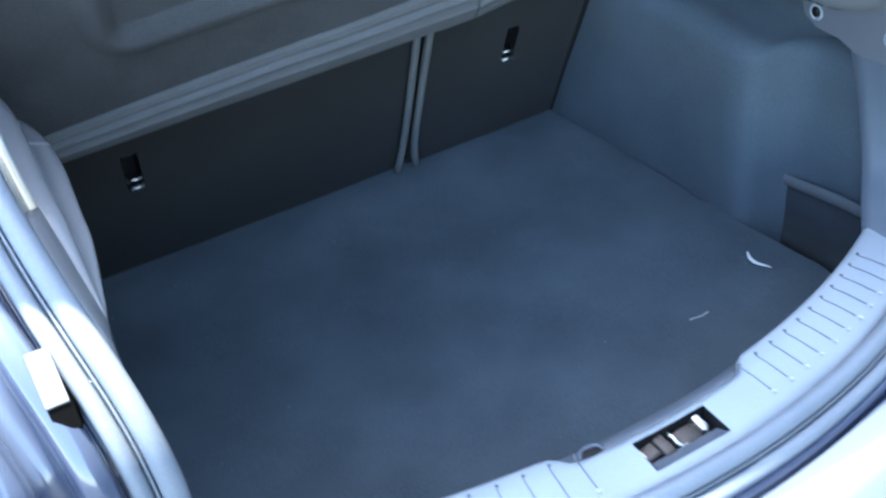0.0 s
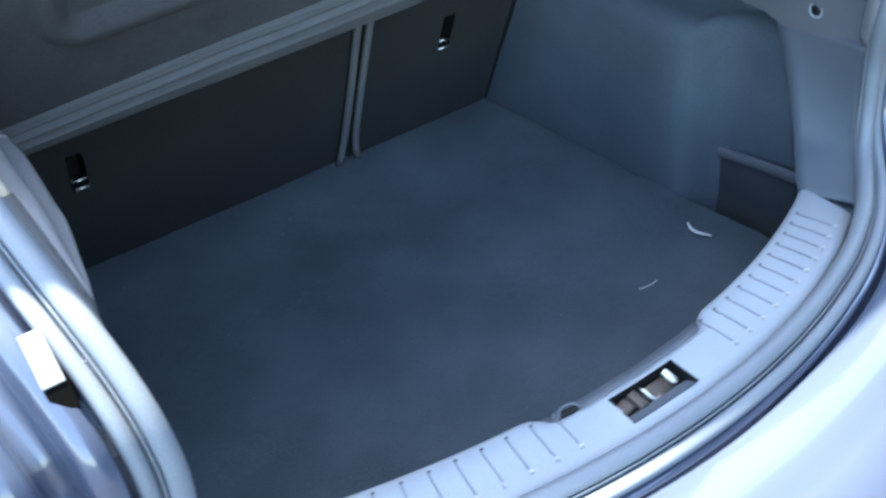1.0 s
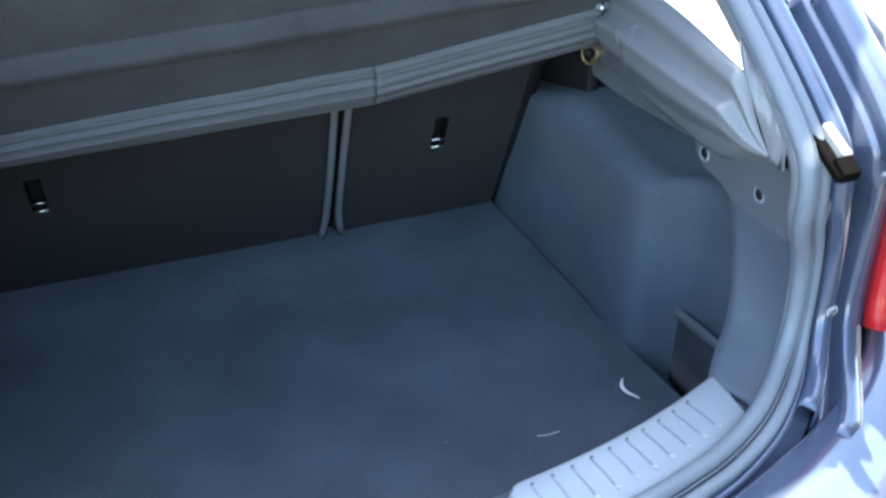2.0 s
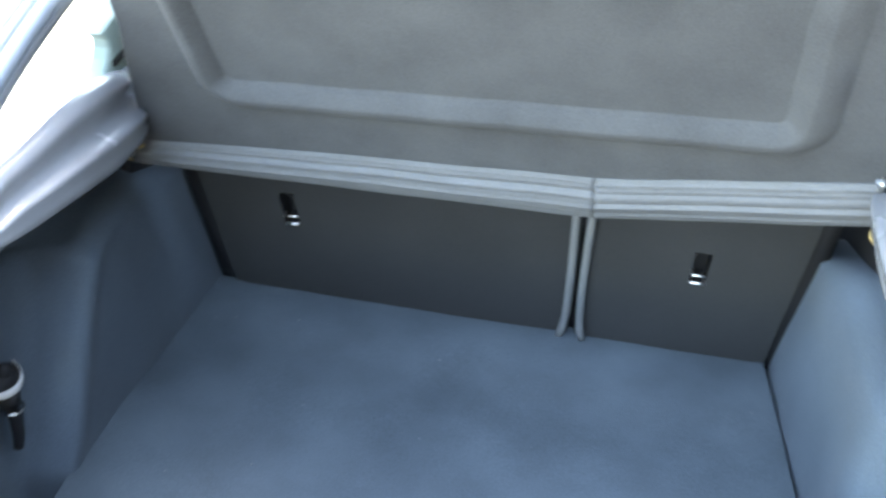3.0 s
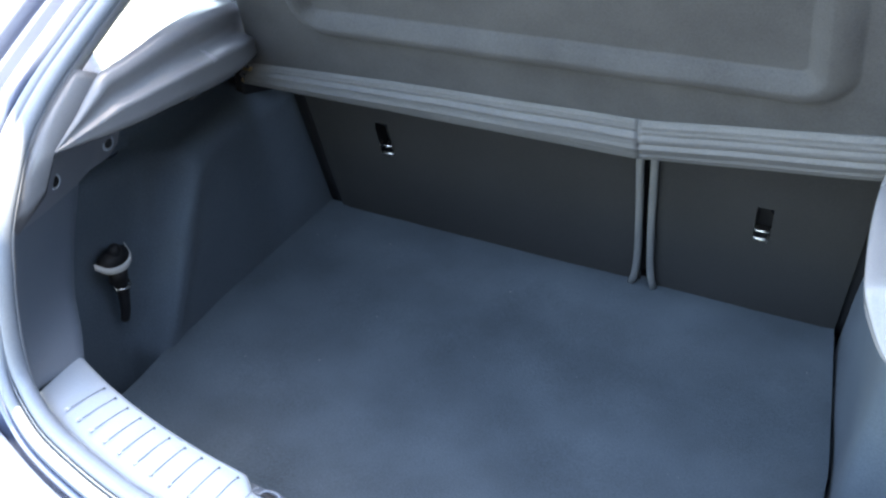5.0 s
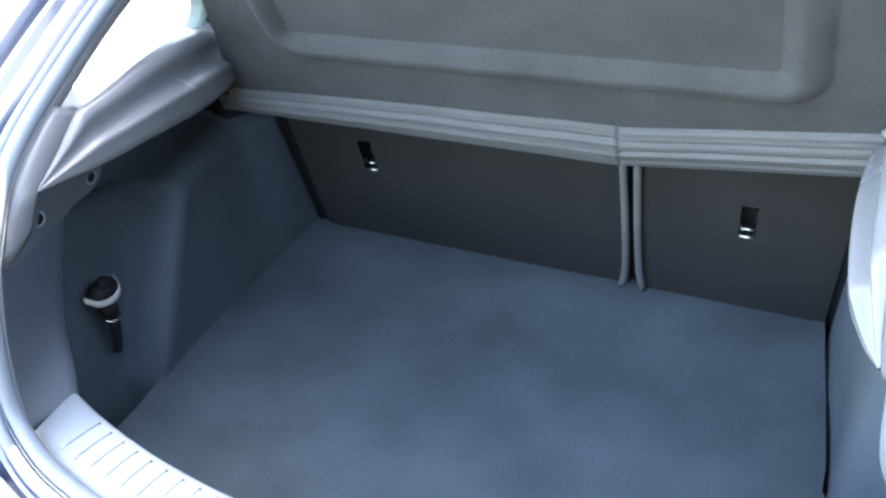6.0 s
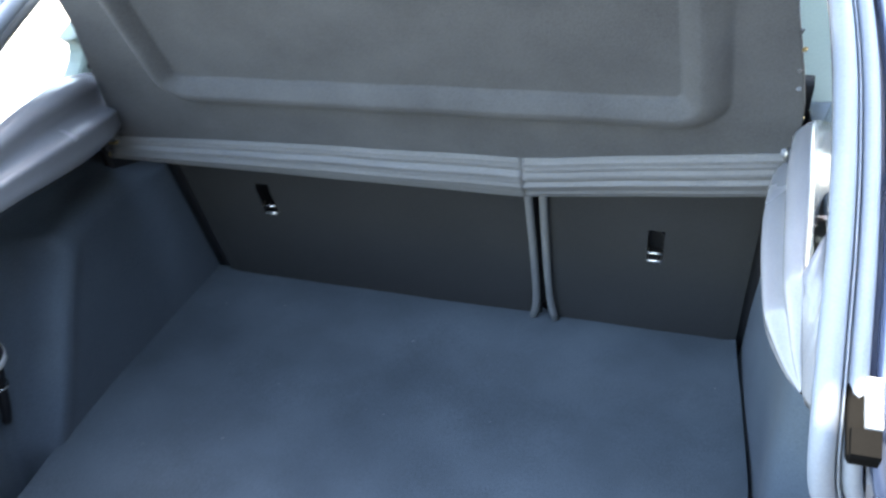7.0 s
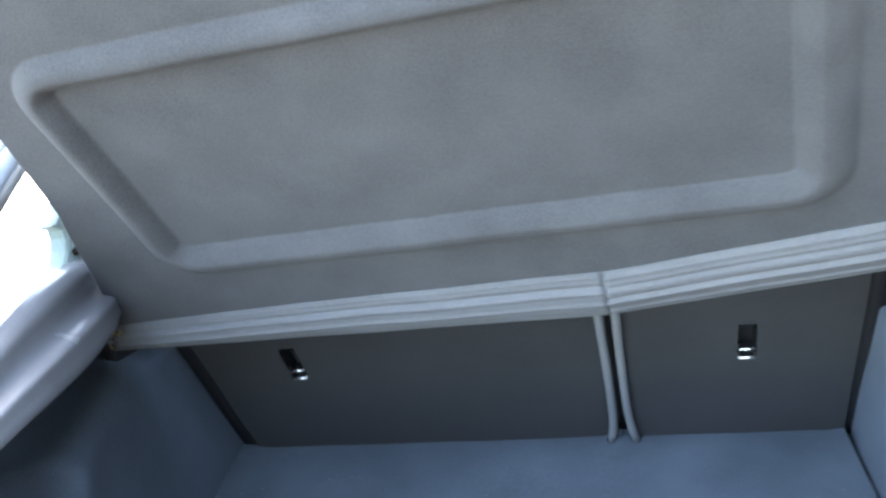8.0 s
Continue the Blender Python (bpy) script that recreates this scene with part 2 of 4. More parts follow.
# ---- side linings ----
def lining(side):
    name = "wall_right" if side > 0 else "wall_left"
    shift = (lambda y: float(np.interp(y, (-0.45, -0.05), (0.0, -0.012)))) if side > 0 else (lambda y: float(np.interp(y, (-0.45, -0.05), (0.004, 0.016))))
    if side > 0:
        low = [(0.50, 0.06), (0.50, -0.05), (0.506, -0.21), (0.513, -0.36), (0.508, -0.445), (0.519, -0.482), (0.56, -0.505), (0.583, -0.535), (0.586, -0.60), (0.585, -0.67), (0.58, -0.74)]
        high = [(0.502, 0.02), (0.504, -0.07), (0.512, -0.21), (0.516, -0.36), (0.514, -0.43), (0.525, -0.465), (0.565, -0.49), (0.588, -0.525), (0.592, -0.60), (0.590, -0.67), (0.585, -0.74)]
    else:
        # the edge of the wheel arch leans forward as it rises, and stands out as a soft rib
        low = [(0.50, 0.06), (0.50, -0.05), (0.506, -0.21), (0.513, -0.36), (0.511, -0.47), (0.508, -0.508), (0.515, -0.527), (0.548, -0.538), (0.577, -0.548), (0.586, -0.575), (0.586, -0.64), (0.58, -0.74)]
        high = [(0.502, 0.02), (0.504, -0.07), (0.512, -0.18), (0.514, -0.27), (0.512, -0.345), (0.506, -0.385), (0.514, -0.405), (0.548, -0.42), (0.578, -0.436), (0.589, -0.475), (0.591, -0.58), (0.585, -0.74)]
    lo, hi = span(low, 7), span(high, 7)
    rows = []
    for z in np.linspace(-0.10, 0.27, 24):
        f = min(max(z / 0.27, 0), 1)
        row = []
        for a, b in zip(lo, hi):
            p = a + (b - a) * f
            y = p[1]
            w = 0.0025 * noise.noise((y * 9, z * 9, 4.0 + side))
            row.append((side * (p[0] + shift(y) + w), y, z))
        rows.append(row)
    for k in range(1, 9):
        a = k / 8 * math.pi / 2
        row = []
        for b in hi:
            y = b[1]
            zt = float(np.interp(y, (-0.74, -0.58, -0.46, -0.2, -0.1, 0.02), (0.325, 0.32, 0.298, 0.318, 0.285, 0.25)))
            r = zt - 0.27
            row.append((side * (b[0] + shift(y) + 0.045 * (1 - math.cos(a))), y, 0.27 + r * math.sin(a)))
        rows.append(row)
    last = rows[-1]
    rows.append([(side * 0.620, p[1], p[2] + 0.006) for p in last])
    rows.append([(side * 0.628, p[1], p[2] + 0.03) for p in last])
    rows.append([(side * 0.606, p[1], 0.382) for p in last])
    lift = 0.040 if side > 0 else 0.0
    rows.append([(side * 0.560, p[1], 0.400 + lift) for p in last])
    rows.append([(side * 0.525, p[1], float(np.interp(p[1], (-0.74, -0.45, -0.20, 0.02), (0.430, 0.426, 0.402, 0.395))) + lift) for p in last])
    ob = part(name, loft(rows), FELT)
    thick(ob, 0.006, 1.0)
    return tagged(ob, "dark grey moulded felt side lining over the wheel arch", "side lining", kind="structure")


wall_right, wall_left = lining(1), lining(-1)

# elastic pocket band on the lining beside the sill
pocket = thing("elastic_pocket_band", "grey elastic band across a side pocket of the boot", "pocket band")
path = spline([(0.555, -0.484, 0.050), (0.572, -0.50, 0.060), (0.574, -0.56, 0.070), (0.573, -0.62, 0.080), (0.566, -0.672, 0.090)], 24)
rows = []
for p in path:
    rows.append([(p[0] + dx, p[1], p[2] + dz) for dx, dz in ((0.0, 0.0), (-0.003, 0.002), (-0.003, 0.019), (0.0, 0.021), (0.002, 0.019), (0.002, 0.002))])
part("band", loft(rows, True, True), BAND, pocket)
rows = []
for p in path:
    rows.append([(p[0] + 0.0015, p[1], p[2] + 0.002), (p[0] + 0.0015, p[1], -0.06), (p[0] + 0.0045, p[1], -0.06), (p[0] + 0.0045, p[1], p[2] + 0.002)])
part("pocket_panel", loft(rows, True, True), POCKET, pocket, "dark felt panel below the band")


# ---- rear seat backs ----
LEAN = -0.4126


def seat_point(x, s, d=0.0):
    """A point s metres up the seat back at x, d metres behind its face towards the boot."""
    k = 1 / math.sqrt(1 + LEAN * LEAN)
    return Vector((x, LEAN * s * k - d * k, s * k + d * LEAN * k))


def seat_back(x0, x1, hole_x, label, cord_edge):
    seat = thing("rear_seat_back", label, "seat back", "split rear seat backs")
    hw, s0, s1, top = 0.0125, 0.208, 0.286, 0.62
    xs = sorted(set(list(np.linspace(x0 + 0.006, hole_x - hw, 14)) + list(np.linspace(hole_x + hw, x1 - 0.006, 14))))
    ss = list(np.linspace(-0.03, s0, 10)) + list(np.linspace(s1, top, 14))
    bm = bmesh.new()
    grid = {}
    for i, x in enumerate(xs):
        for j, s in enumerate(ss):
            d = 0.003 * noise.noise((x * 6, s * 6, 1.0))
            near = min(x - xs[0], xs[-1] - x)
            d -= 0.004 * max(0, 1 - near / 0.02)
            grid[i, j] = bm.verts.new(seat_point(x, s, d))
    for i in range(len(xs) - 1):
        for j in range(len(ss) - 1):
            if abs(xs[i] - (hole_x - hw)) < 1e-6 and j == 9:
                continue
            bm.faces.new((grid[i, j], grid[i + 1, j], grid[i + 1, j + 1], grid[i, j + 1]))
    panel = part("back_panel", bm, SEAT, seat)
    bm = bmesh.new()
    k = math.atan(-LEAN)
    m = Matrix.Translation(seat_point((x0 + x1) / 2, 0.30, -0.075)) @ Matrix.Rotation(k, 4, "X")
    part("cushion", box((x1 - x0 - 0.004, 0.09, 0.66), m, 0.02, 3), SEAT, seat)
    # dark foam edge beside the side lining
    out = -1 if x0 < 0 else 1
    edge = x0 if out < 0 else x1
    strip = [[seat_point(edge - out * 0.010, q, -0.010), seat_point(edge + out * 0.022, q, -0.010), seat_point(edge + out * 0.022, q, -0.030), seat_point(edge - out * 0.010, q, -0.030)] for q in np.linspace(-0.03, 0.60, 12)]
    part("foam_edge", loft(strip, True, True), BLACK, seat, "black foam edge of the seat back")
    # anchor recess with its wire bars
    rec = bmesh.new()
    ring = [(-hw, s0), (hw, s0), (hw, s1 - 0.012), (hw - 0.006, s1), (-hw + 0.003, s1), (-hw, s1 - 0.012)]
    outer = [rec.verts.new(seat_point(hole_x + a, b, 0.001)) for a, b in ring]
    inner = [rec.verts.new(seat_point(hole_x + a * 0.9, b, -0.028)) for a, b in ring]
    for i in range(6):
        rec.faces.new((outer[i], outer[(i + 1) % 6], inner[(i + 1) % 6], inner[i]))
    rec.faces.new(inner)
    recess = part("anchor_recess", rec, BLACK, seat, "black plastic child seat anchor recess", False)
    for s, d, r in ((s0 + 0.020, 0.001, 0.0022), (s0 + 0.003, 0.0035, 0.0026)):
        pts = [seat_point(hole_x - hw * 0.95, s, d - 0.008), seat_point(hole_x - hw * 0.8, s, d), seat_point(hole_x + hw * 0.8, s, d), seat_point(hole_x + hw * 0.95, s, d - 0.008)]
        part("anchor_bar", tube(pts, r, 8), STEEL, recess, "shiny steel anchor bar")
    # piping along the split
    sgn = 1 if cord_edge > (x0 + x1) / 2 else -1
    pts = spline([seat_point(cord_edge - sgn * 0.008 * 0, s, d) + Vector((dx * sgn, 0, 0)) for s, d, dx in ((0.006, 0.010, -0.009), (0.03, 0.008, -0.004), (0.08, 0.006, 0.0), (0.2, 0.006, 0.001), (0.35, 0.006, 0.0), (0.6, 0.005, 0.0))], 30)
    part("piping", tube(pts, 0.0066, 10), CORD, seat, "pale grey piping along the edge")
    return seat


seat_back(-0.491, 0.1414, -0.336, "wide black fabric rear seat back with grey piping, standing upright", 0.131)
seat_back(0.1430, 0.481, 0.327, "narrow black fabric rear seat back with grey piping, standing upright", 0.154)


# ---- parcel shelf, lifted and hanging askew ----
S_O = Vector((-0.525, -0.22, 0.355))
S_U, S_V, S_N = Vector((0.9961, -0.0663, 0.0577)), Vector((-0.0817, -0.4581, 0.8851)), Vector((-0.032, -0.8865, -0.4617))


def shelf_point(u, v, h=0.0):
    """u across, v up the shelf, h towards the viewer below."""
    return S_O + S_U * u + S_V * v + S_N * h


shelf = thing("parcel_shelf", "dark grey felt parcel shelf, lifted and seen from below", "parcel shelf")


def shelf_low(u):
    return float(np.interp(u, (0.0, 0.685, 1.02), (0.0, -0.004, 0.050)))


def shelf_high(u):
    return float(np.interp(u, (0.0, 0.30, 0.69, 1.02), (0.046, 0.062, 0.074, 0.126)))


TOP = 0.60


def left_edge(v):
    return float(np.interp(v, (0.0, 0.05, 0.10, 0.28, 0.40, 0.60), (0.0, 0.03, 0.047, 0.100, 0.118, 0.135)))


def right_edge(v):
    return float(np.interp(v, (0.05, 0.14, 0.20, 0.25, 0.34, 0.60), (1.018, 1.026, 1.026, 1.022, 1.011, 0.985)))


def rounded(u, v, x0, x1, y0, y1, r):
    """Signed distance inside a rounded rectangle (positive inside)."""
    cx, cy, hx, hy = (x0 + x1) / 2, (y0 + y1) / 2, (x1 - x0) / 2 - r, (y1 - y0) / 2 - r
    qx, qy = abs(u - cx) - hx, abs(v - cy) - hy
    return r - (math.hypot(max(qx, 0), max(qy, 0)) + min(max(qx, qy), 0))


def shelf_height(u, v):
    """Relief: a broad bead that rises from the panel and drops sharply into a sunken field."""
    vv = v - 0.020 * (u - 0.2)
    outer = rounded(u, vv, 0.174, 0.950, 0.143, 0.500, 0.062)
    inner = rounded(u, vv, 0.212, 0.900, 0.1895, 0.461, 0.016)
    if outer < 0.0:
        return 0.0
    if inner < 0.0:
        t = outer / (outer - inner)
        if t < 0.62:
            q = t / 0.62
            return 0.015 * (1 - (1 - q) ** 2.2)
        q = (t - 0.62) / 0.38
        return 0.015 - 0.0125 * q ** 1.35
    return 0.0025 - 0.006 * min(1.0, inner / 0.004)


rows = []
NU, NV = 400, 260
for j in range(NV + 1):
    row = []
    for i in range(NU + 1):
        f = i / NU
        g = j / NV
        v0 = shelf_high(f * 1.02) - 0.014
        v = v0 + (TOP - v0) * g
        a, b = left_edge(v), right_edge(v)
        u = a + (b - a) * f
        h = shelf_height(u, v) + 0.0012 * noise.noise((u * 11, v * 11, 7.0))
        row.append(shelf_point(u, v, h))
    rows.append(row)
panel = part("shelf_panel", loft(rows), SHELF, shelf)
thick(panel, 0.012)


def flap(u0, u1, n, ribs):
    """The ribbed vinyl edge strip between two places along the shelf."""
    rows = []
    for i in range(n + 1):
        u = u0 + (u1 - u0) * i / n
        lo, hi = shelf_low(u), shelf_high(u)
        row = []
        for k in range(49):
            g = k / 48
            v = lo + (hi - lo) * g
            a = left_edge(v) * max(0, 1 - u / 0.2)
            rib = (0.0026 * abs(math.sin(math.pi * (g * ribs + 0.12))) + 0.0005 * math.sin(2 * math.pi * g * 9)) if g < 0.94 else 0.0
            seam = -0.005 * math.exp(-((g - (0.56 if u0 > 0.5 else 0.78)) / 0.045) ** 2)
            wave = 0.0012 * noise.noise((u * 9, g * 1.5, 2.0))
            h = 0.016 * math.sin(math.pi * (0.15 + 0.85 * g)) + rib + seam + wave - 0.010 * max(0, 0.08 - g) / 0.08
            row.append(shelf_point(u + a, v, h + 0.001))
        rows.append(row)
    return loft(rows)


thick(part("edge_strip", flap(0.0, 0.6860, 90, 3.2), FLAP, shelf, "ribbed grey vinyl edge strip"), 0.004)
thick(part("edge_strip", flap(0.6861, 1.018, 45, 2.5), FLAP, shelf, "ribbed grey vinyl edge strip"), 0.004)
for u, v in ((0.018, 0.062), (1.018, 0.125)):
    hinge = part("hinge_pin", rod(0.006, 0.024, Matrix.Translation(shelf_point(u, v, 0.0)) @ Matrix.Rotation(math.pi / 2, 4, "Y"), 14, 0.002), GROOVE, shelf, "dark plastic hinge pin")
    part("pin_washer", rod(0.009, 0.003, Matrix.Translation(shelf_point(u - 0.006, v, 0.002)) @ Matrix.Rotation(math.pi / 2, 4, "Y"), 14, 0.001), STEEL, hinge, "worn metal washer")
# torn end of the strip: loose backing and staples
rng = random.Random(4)
for k in range(9):
    v = 0.006 + 0.012 * k
    u = left_edge(v) + 0.004 * rng.random() - 0.004
    pts = [shelf_point(u + 0.010, v, 0.012), shelf_point(u - 0.004 - 0.006 * rng.random(), v + 0.004 * rng.uniform(-1, 1), 0.010), shelf_point(u - 0.002, v + 0.007, 0.004)]
    part("frayed_edge", tube(spline(pts, 8), 0.0022 + 0.0012 * rng.random(), 6, 0.6), BAND if k % 3 else BRASS, shelf, "frayed pale backing" if k % 3 else "brassy staple")
for k in range(24):
    v = 0.004 + 0.0075 * k if k < 16 else 0.13 + 0.027 * (k - 16)
    edge = left_edge(v) + rng.uniform(-0.004, 0.010) if k < 16 else right_edge(v) + rng.uniform(-0.006, 0.003)
    bm = bmesh.new()
    bmesh.ops.create_icosphere(bm, subdivisions=1, radius=0.0022 + 0.0018 * rng.random())
    for w in bm.verts:
        w.co *= rng.uniform(0.55, 1.35)
    bmesh.ops.translate(bm, verts=bm.verts, vec=shelf_point(edge, v, rng.uniform(0.004, 0.015) if k < 16 else rng.uniform(-0.008, 0.002)))
    part("torn_chip", bm, (BAND, FLAP, BRASS, SHELF)[k % 4], shelf, "crumbled edge of the board", False)


# brass spring clip below the end of the shelf on each side
def spring_clip(side, at):
    clip = thing("spring_clip", "small brass spring clip below the shelf end", "clip", "shelf clips")
    x, y, z = at
    part("clip_loop", tube(spline([(x - 0.012, y, z + 0.010), (x - 0.014, y - 0.006, z - 0.002), (x - 0.004, y - 0.010, z - 0.011), (x + 0.010, y - 0.006, z - 0.008), (x + 0.013, y, z + 0.006), (x + 0.002, y + 0.002, z + 0.013), (x - 0.010, y, z + 0.011)], 30), 0.0028, 8), BRASS, clip)
    part("clip_core", rod(0.0085, 0.012, pose(x, y + 0.003, z, 90, 0, 0), 14, 0.002), BLACK, clip, "black rubber core of the clip")


spring_clip(1, (0.520, -0.247, 0.407))
spring_clip(-1, (-0.530, -0.203, 0.405))


# ---- aperture, seal and pillars ----
LOW_POST = [(0.450, -0.848, 0.186), (0.474, -0.834, 0.205), (0.479, -0.827, 0.245), (0.472, -0.826, 0.30), (0.467, -0.822, 0.35), (0.469, -0.807, 0.40), (0.475, -0.779, 0.44)]
SIDE_PATH = {1: [(0.455, -0.846, 0.186), (0.502, -0.813, 0.194), (0.540, -0.780, 0.212), (0.558, -0.762, 0.25), (0.558, -0.757, 0.30), (0.549, -0.759, 0.345), (0.530, -0.769, 0.385), (0.513, -0.780, 0.42), (0.505, -0.786, 0.455), (0.501, -0.782, 0.490), (0.500, -0.760, 0.518), (0.501, -0.712, 0.552), (0.503, -0.645, 0.592), (0.503, -0.56, 0.640), (0.500, -0.46, 0.688), (0.491, -0.33, 0.733), (0.472, -0.12, 0.785), (0.435, 0.05, 0.825)],
             -1: LOW_POST + [(0.486, -0.736, 0.485), (0.497, -0.674, 0.52), (0.506, -0.593, 0.555), (0.509, -0.50, 0.598), (0.505, -0.40, 0.643), (0.496, -0.28, 0.69), (0.472, -0.10, 0.755), (0.44, 0.05, 0.815)]}


def seal_path():
    low = [(x, -0.962 + 0.55 * x * x, sill_z(x) + 0.006) for x in (0.0, 0.08, 0.16, 0.24, 0.32, 0.39)]
    high = [(0.38, 0.12, 0.84), (0.2, 0.15, 0.855), (0.0, 0.155, 0.86)]
    left = [(-x, y, z) for x, y, z in reversed(low[1:] + SIDE_PATH[-1] + high)]
    return spline(left + low + SIDE_PATH[1] + high, 280)


PATH_SEAL = seal_path()


def axis_at(z):
    """Which way the seal faces: up on the sill, backwards on the corner posts, up and back on the slanting pillars."""
    ay = float(np.interp(z, (0.19, 0.215, 0.27, 0.40, 0.50, 0.9), (-0.30, -0.45, -0.78, -0.75, -0.62, -0.50)))
    return Vector((0, ay, math.sqrt(1 - ay * ay)))



def frame_at(i):
    P = PATH_SEAL
    t = Vector(P[min(i + 1, len(P) - 1)]) - Vector(P[max(i - 1, 0)])
    t.normalize()
    axis = axis_at(P[i][2])
    a = (axis - t * axis.dot(t)).normalized()
    out = t.cross(a)
    mid = Vector((0, -0.45, 0.5))
    if out.dot(Vector(P[i]) - mid) < 0:
        out = -out
    # on the wide corner post the seal faces squarely inwards
    w = float(np.interp(P[i][2], (0.19, 0.25, 0.50, 0.57), (0, 1, 1, 0))) if P[i][0] > 0.45 else 0.0
    if w > 0:
        square = Vector((1, 0, 0))
        square = (square - t * square.dot(t)).normalized()
        out = out.lerp(square, w).normalized()
        a = out.cross(t)
        a = a if a.dot(axis) > 0 else -a
    return Vector(P[i]), out, a


def along_seal(profile, i0, i1, step=1):
    rows = []
    for i in range(i0, i1, step):
        p, out, a = frame_at(i)
        rows.append([p + out * o + a * h for o, h in profile])
    return rows


def ring(cx, cy, rx, ry, n=12):
    return [(cx + rx * math.cos(2 * math.pi * k / n), cy + ry * math.sin(2 * math.pi * k / n)) for k in range(n)]


seal = thing("weatherstrip", "grey rubber weatherstrip round the tailgate opening", "door seal")
part("carrier", loft(along_seal([(-0.0105, -0.006), (-0.0105, -0.003), (0.0300, -0.005), (0.0300, -0.008)], 0, len(PATH_SEAL)), True, True), GROOVE, seal, "darker carrier strip below the bulb")
part("bulb", loft(along_seal(ring(-0.0010, 0.003, 0.0108, 0.0105), 0, len(PATH_SEAL)), True, True), RUBBER, seal)
part("fin", loft(along_seal(ring(0.0118, 0.000, 0.0015, 0.0070, 8), 0, len(PATH_SEAL)), True, True), RUBBER, seal, "thin rubber fin between the two beads")
part("lip", loft(along_seal(ring(0.0225, -0.001, 0.0082, 0.0085), 0, len(PATH_SEAL)), True, True), RUBBER, seal)


# ---- load sill trim ----
sill = thing("load_sill_trim", "grey plastic load sill cover with short grooves", "sill trim")


def notch(x):
    """How far the inner edge steps back beside the latch."""
    return 0.019 * (1 / (1 + math.exp(-(x + 0.112) * 260)) - 1 / (1 + math.exp(-(x - 0.128) * 260)))


LATCH_X = (-0.042, 0.052)


def sill_row(x):
    y_in, y_out, z = sill_in(x) - notch(x), sill_in(x) - 0.084, sill_z(x)
    return y_in, y_out, z


xs = sorted(set([round(v, 5) for v in np.linspace(-0.466, 0.470, 118)] + list(LATCH_X)))
bm = bmesh.new()
cols = []
for x in xs:
    y_in, y_out, z = sill_row(x)
    ys = [(y_in + 0.004, z - 0.20), (y_in + 0.003, z - 0.012), (y_in + 0.001, z - 0.004), (y_in - 0.005, z), (sill_in(x) - 0.028, z + 0.001), (sill_in(x) - 0.068, z - 0.001), (y_out + 0.003, z - 0.003), (y_out, z - 0.008), (y_out - 0.002, z - 0.03)]
    cols.append([bm.verts.new((x, y, zz)) for y, zz in ys])
for i in range(len(xs) - 1):
    for j in range(8):
        if j == 4 and xs[i] >= LATCH_X[0] - 1e-6 and xs[i + 1] <= LATCH_X[1] + 1e-6:
            continue
        bm.faces.new((cols[i][j], cols[i + 1][j], cols[i + 1][j + 1], cols[i][j + 1]))
part("sill_cover", bm, SILL, sill)

# grooves and studs; the shading of lines and dimples is put into darker tones
groove_x = [-0.384 + 0.0284 * k for k in range(11)] + [0.124 + 0.0277 * k for k in range(11)]
for x in groove_x:
    y0 = sill_in(x)
    z = sill_z(x) + 0.0012
    y_a, y_b = y0 - 0.010, y0 - 0.056
    tilt = 1.1 * x * 0.05
    pts = [(x + 0.004, y_a - 0.002, z), (x + 0.0015, y_a, z), (x, y_a - 0.004, z), (x + tilt * 0.3, (y_a + y_b) / 2, z), (x + tilt * 0.6, y_b, z - 0.001)]
    part("groove", tube(spline(pts, 14), 0.0008, 6, 0.7), GROOVE, sill, "thin groove line, its shading put into a darker grey")
    part("groove_end", rod(0.0017, 0.0016, pose(x + 0.0015, y_a - 0.001, z), 8, 0.0004), FLAP, sill, "dark disc for the shade in the groove's end dimple")
    part("stud", rod(0.0027, 0.002, pose(x + tilt * 0.7, y_b - 0.005, z - 0.0005), 10, 0.0008), PALE, sill, "pale raised stud")

# latch opening
lx0, lx1 = LATCH_X
ly0, ly1 = -0.890, -0.930
lz = sill_z(0.0)
bm = bmesh.new()
top = [bm.verts.new((x, y, lz + 0.0005)) for x, y in ((lx0, ly0), (lx1, ly0), (lx1, ly1), (lx0, ly1))]
low = [bm.verts.new((x, y, lz - 0.045)) for x, y in ((lx0 + 0.003, ly0 - 0.002), (lx1 - 0.003, ly0 - 0.002), (lx1 - 0.003, ly1 + 0.016), (lx0 + 0.003, ly1 + 0.016))]
for i in range(4):
    bm.faces.new((top[i], top[(i + 1) % 4], low[(i + 1) % 4], low[i]))
bm.faces.new(low)
recess = part("latch_recess", bm, BLACK, sill, "dark latch opening in the sill", False)
ramp = [[(x, -0.9298, lz - 0.001), (x, -0.914, lz - 0.010), (x, -0.912, lz - 0.030), (x, -0.922, lz - 0.034)] for x in (lx0 + 0.002, lx1 - 0.002)]
part("latch_plate", loft(ramp, True, True), CORNER, recess, "grey sloping plate inside the latch opening", False)
part("latch_body", box((0.086, 0.026, 0.010), pose(0.005, -0.904, lz - 0.026, 8, 0, 0), 0.002), LATCH, recess, "brownish oily latch housing")
part("latch_bolt", box((0.010, 0.022, 0.014), pose(0.037, -0.901, lz - 0.009, 16, 0, 10), 0.0035, 3), STEEL, recess, "bright worn steel bolt")
part("latch_plate", box((0.028, 0.020, 0.010), pose(0.020, -0.902, lz - 0.016, 12, 6, 6), 0.002), LATCH, recess, "brownish steel plate of the latch")
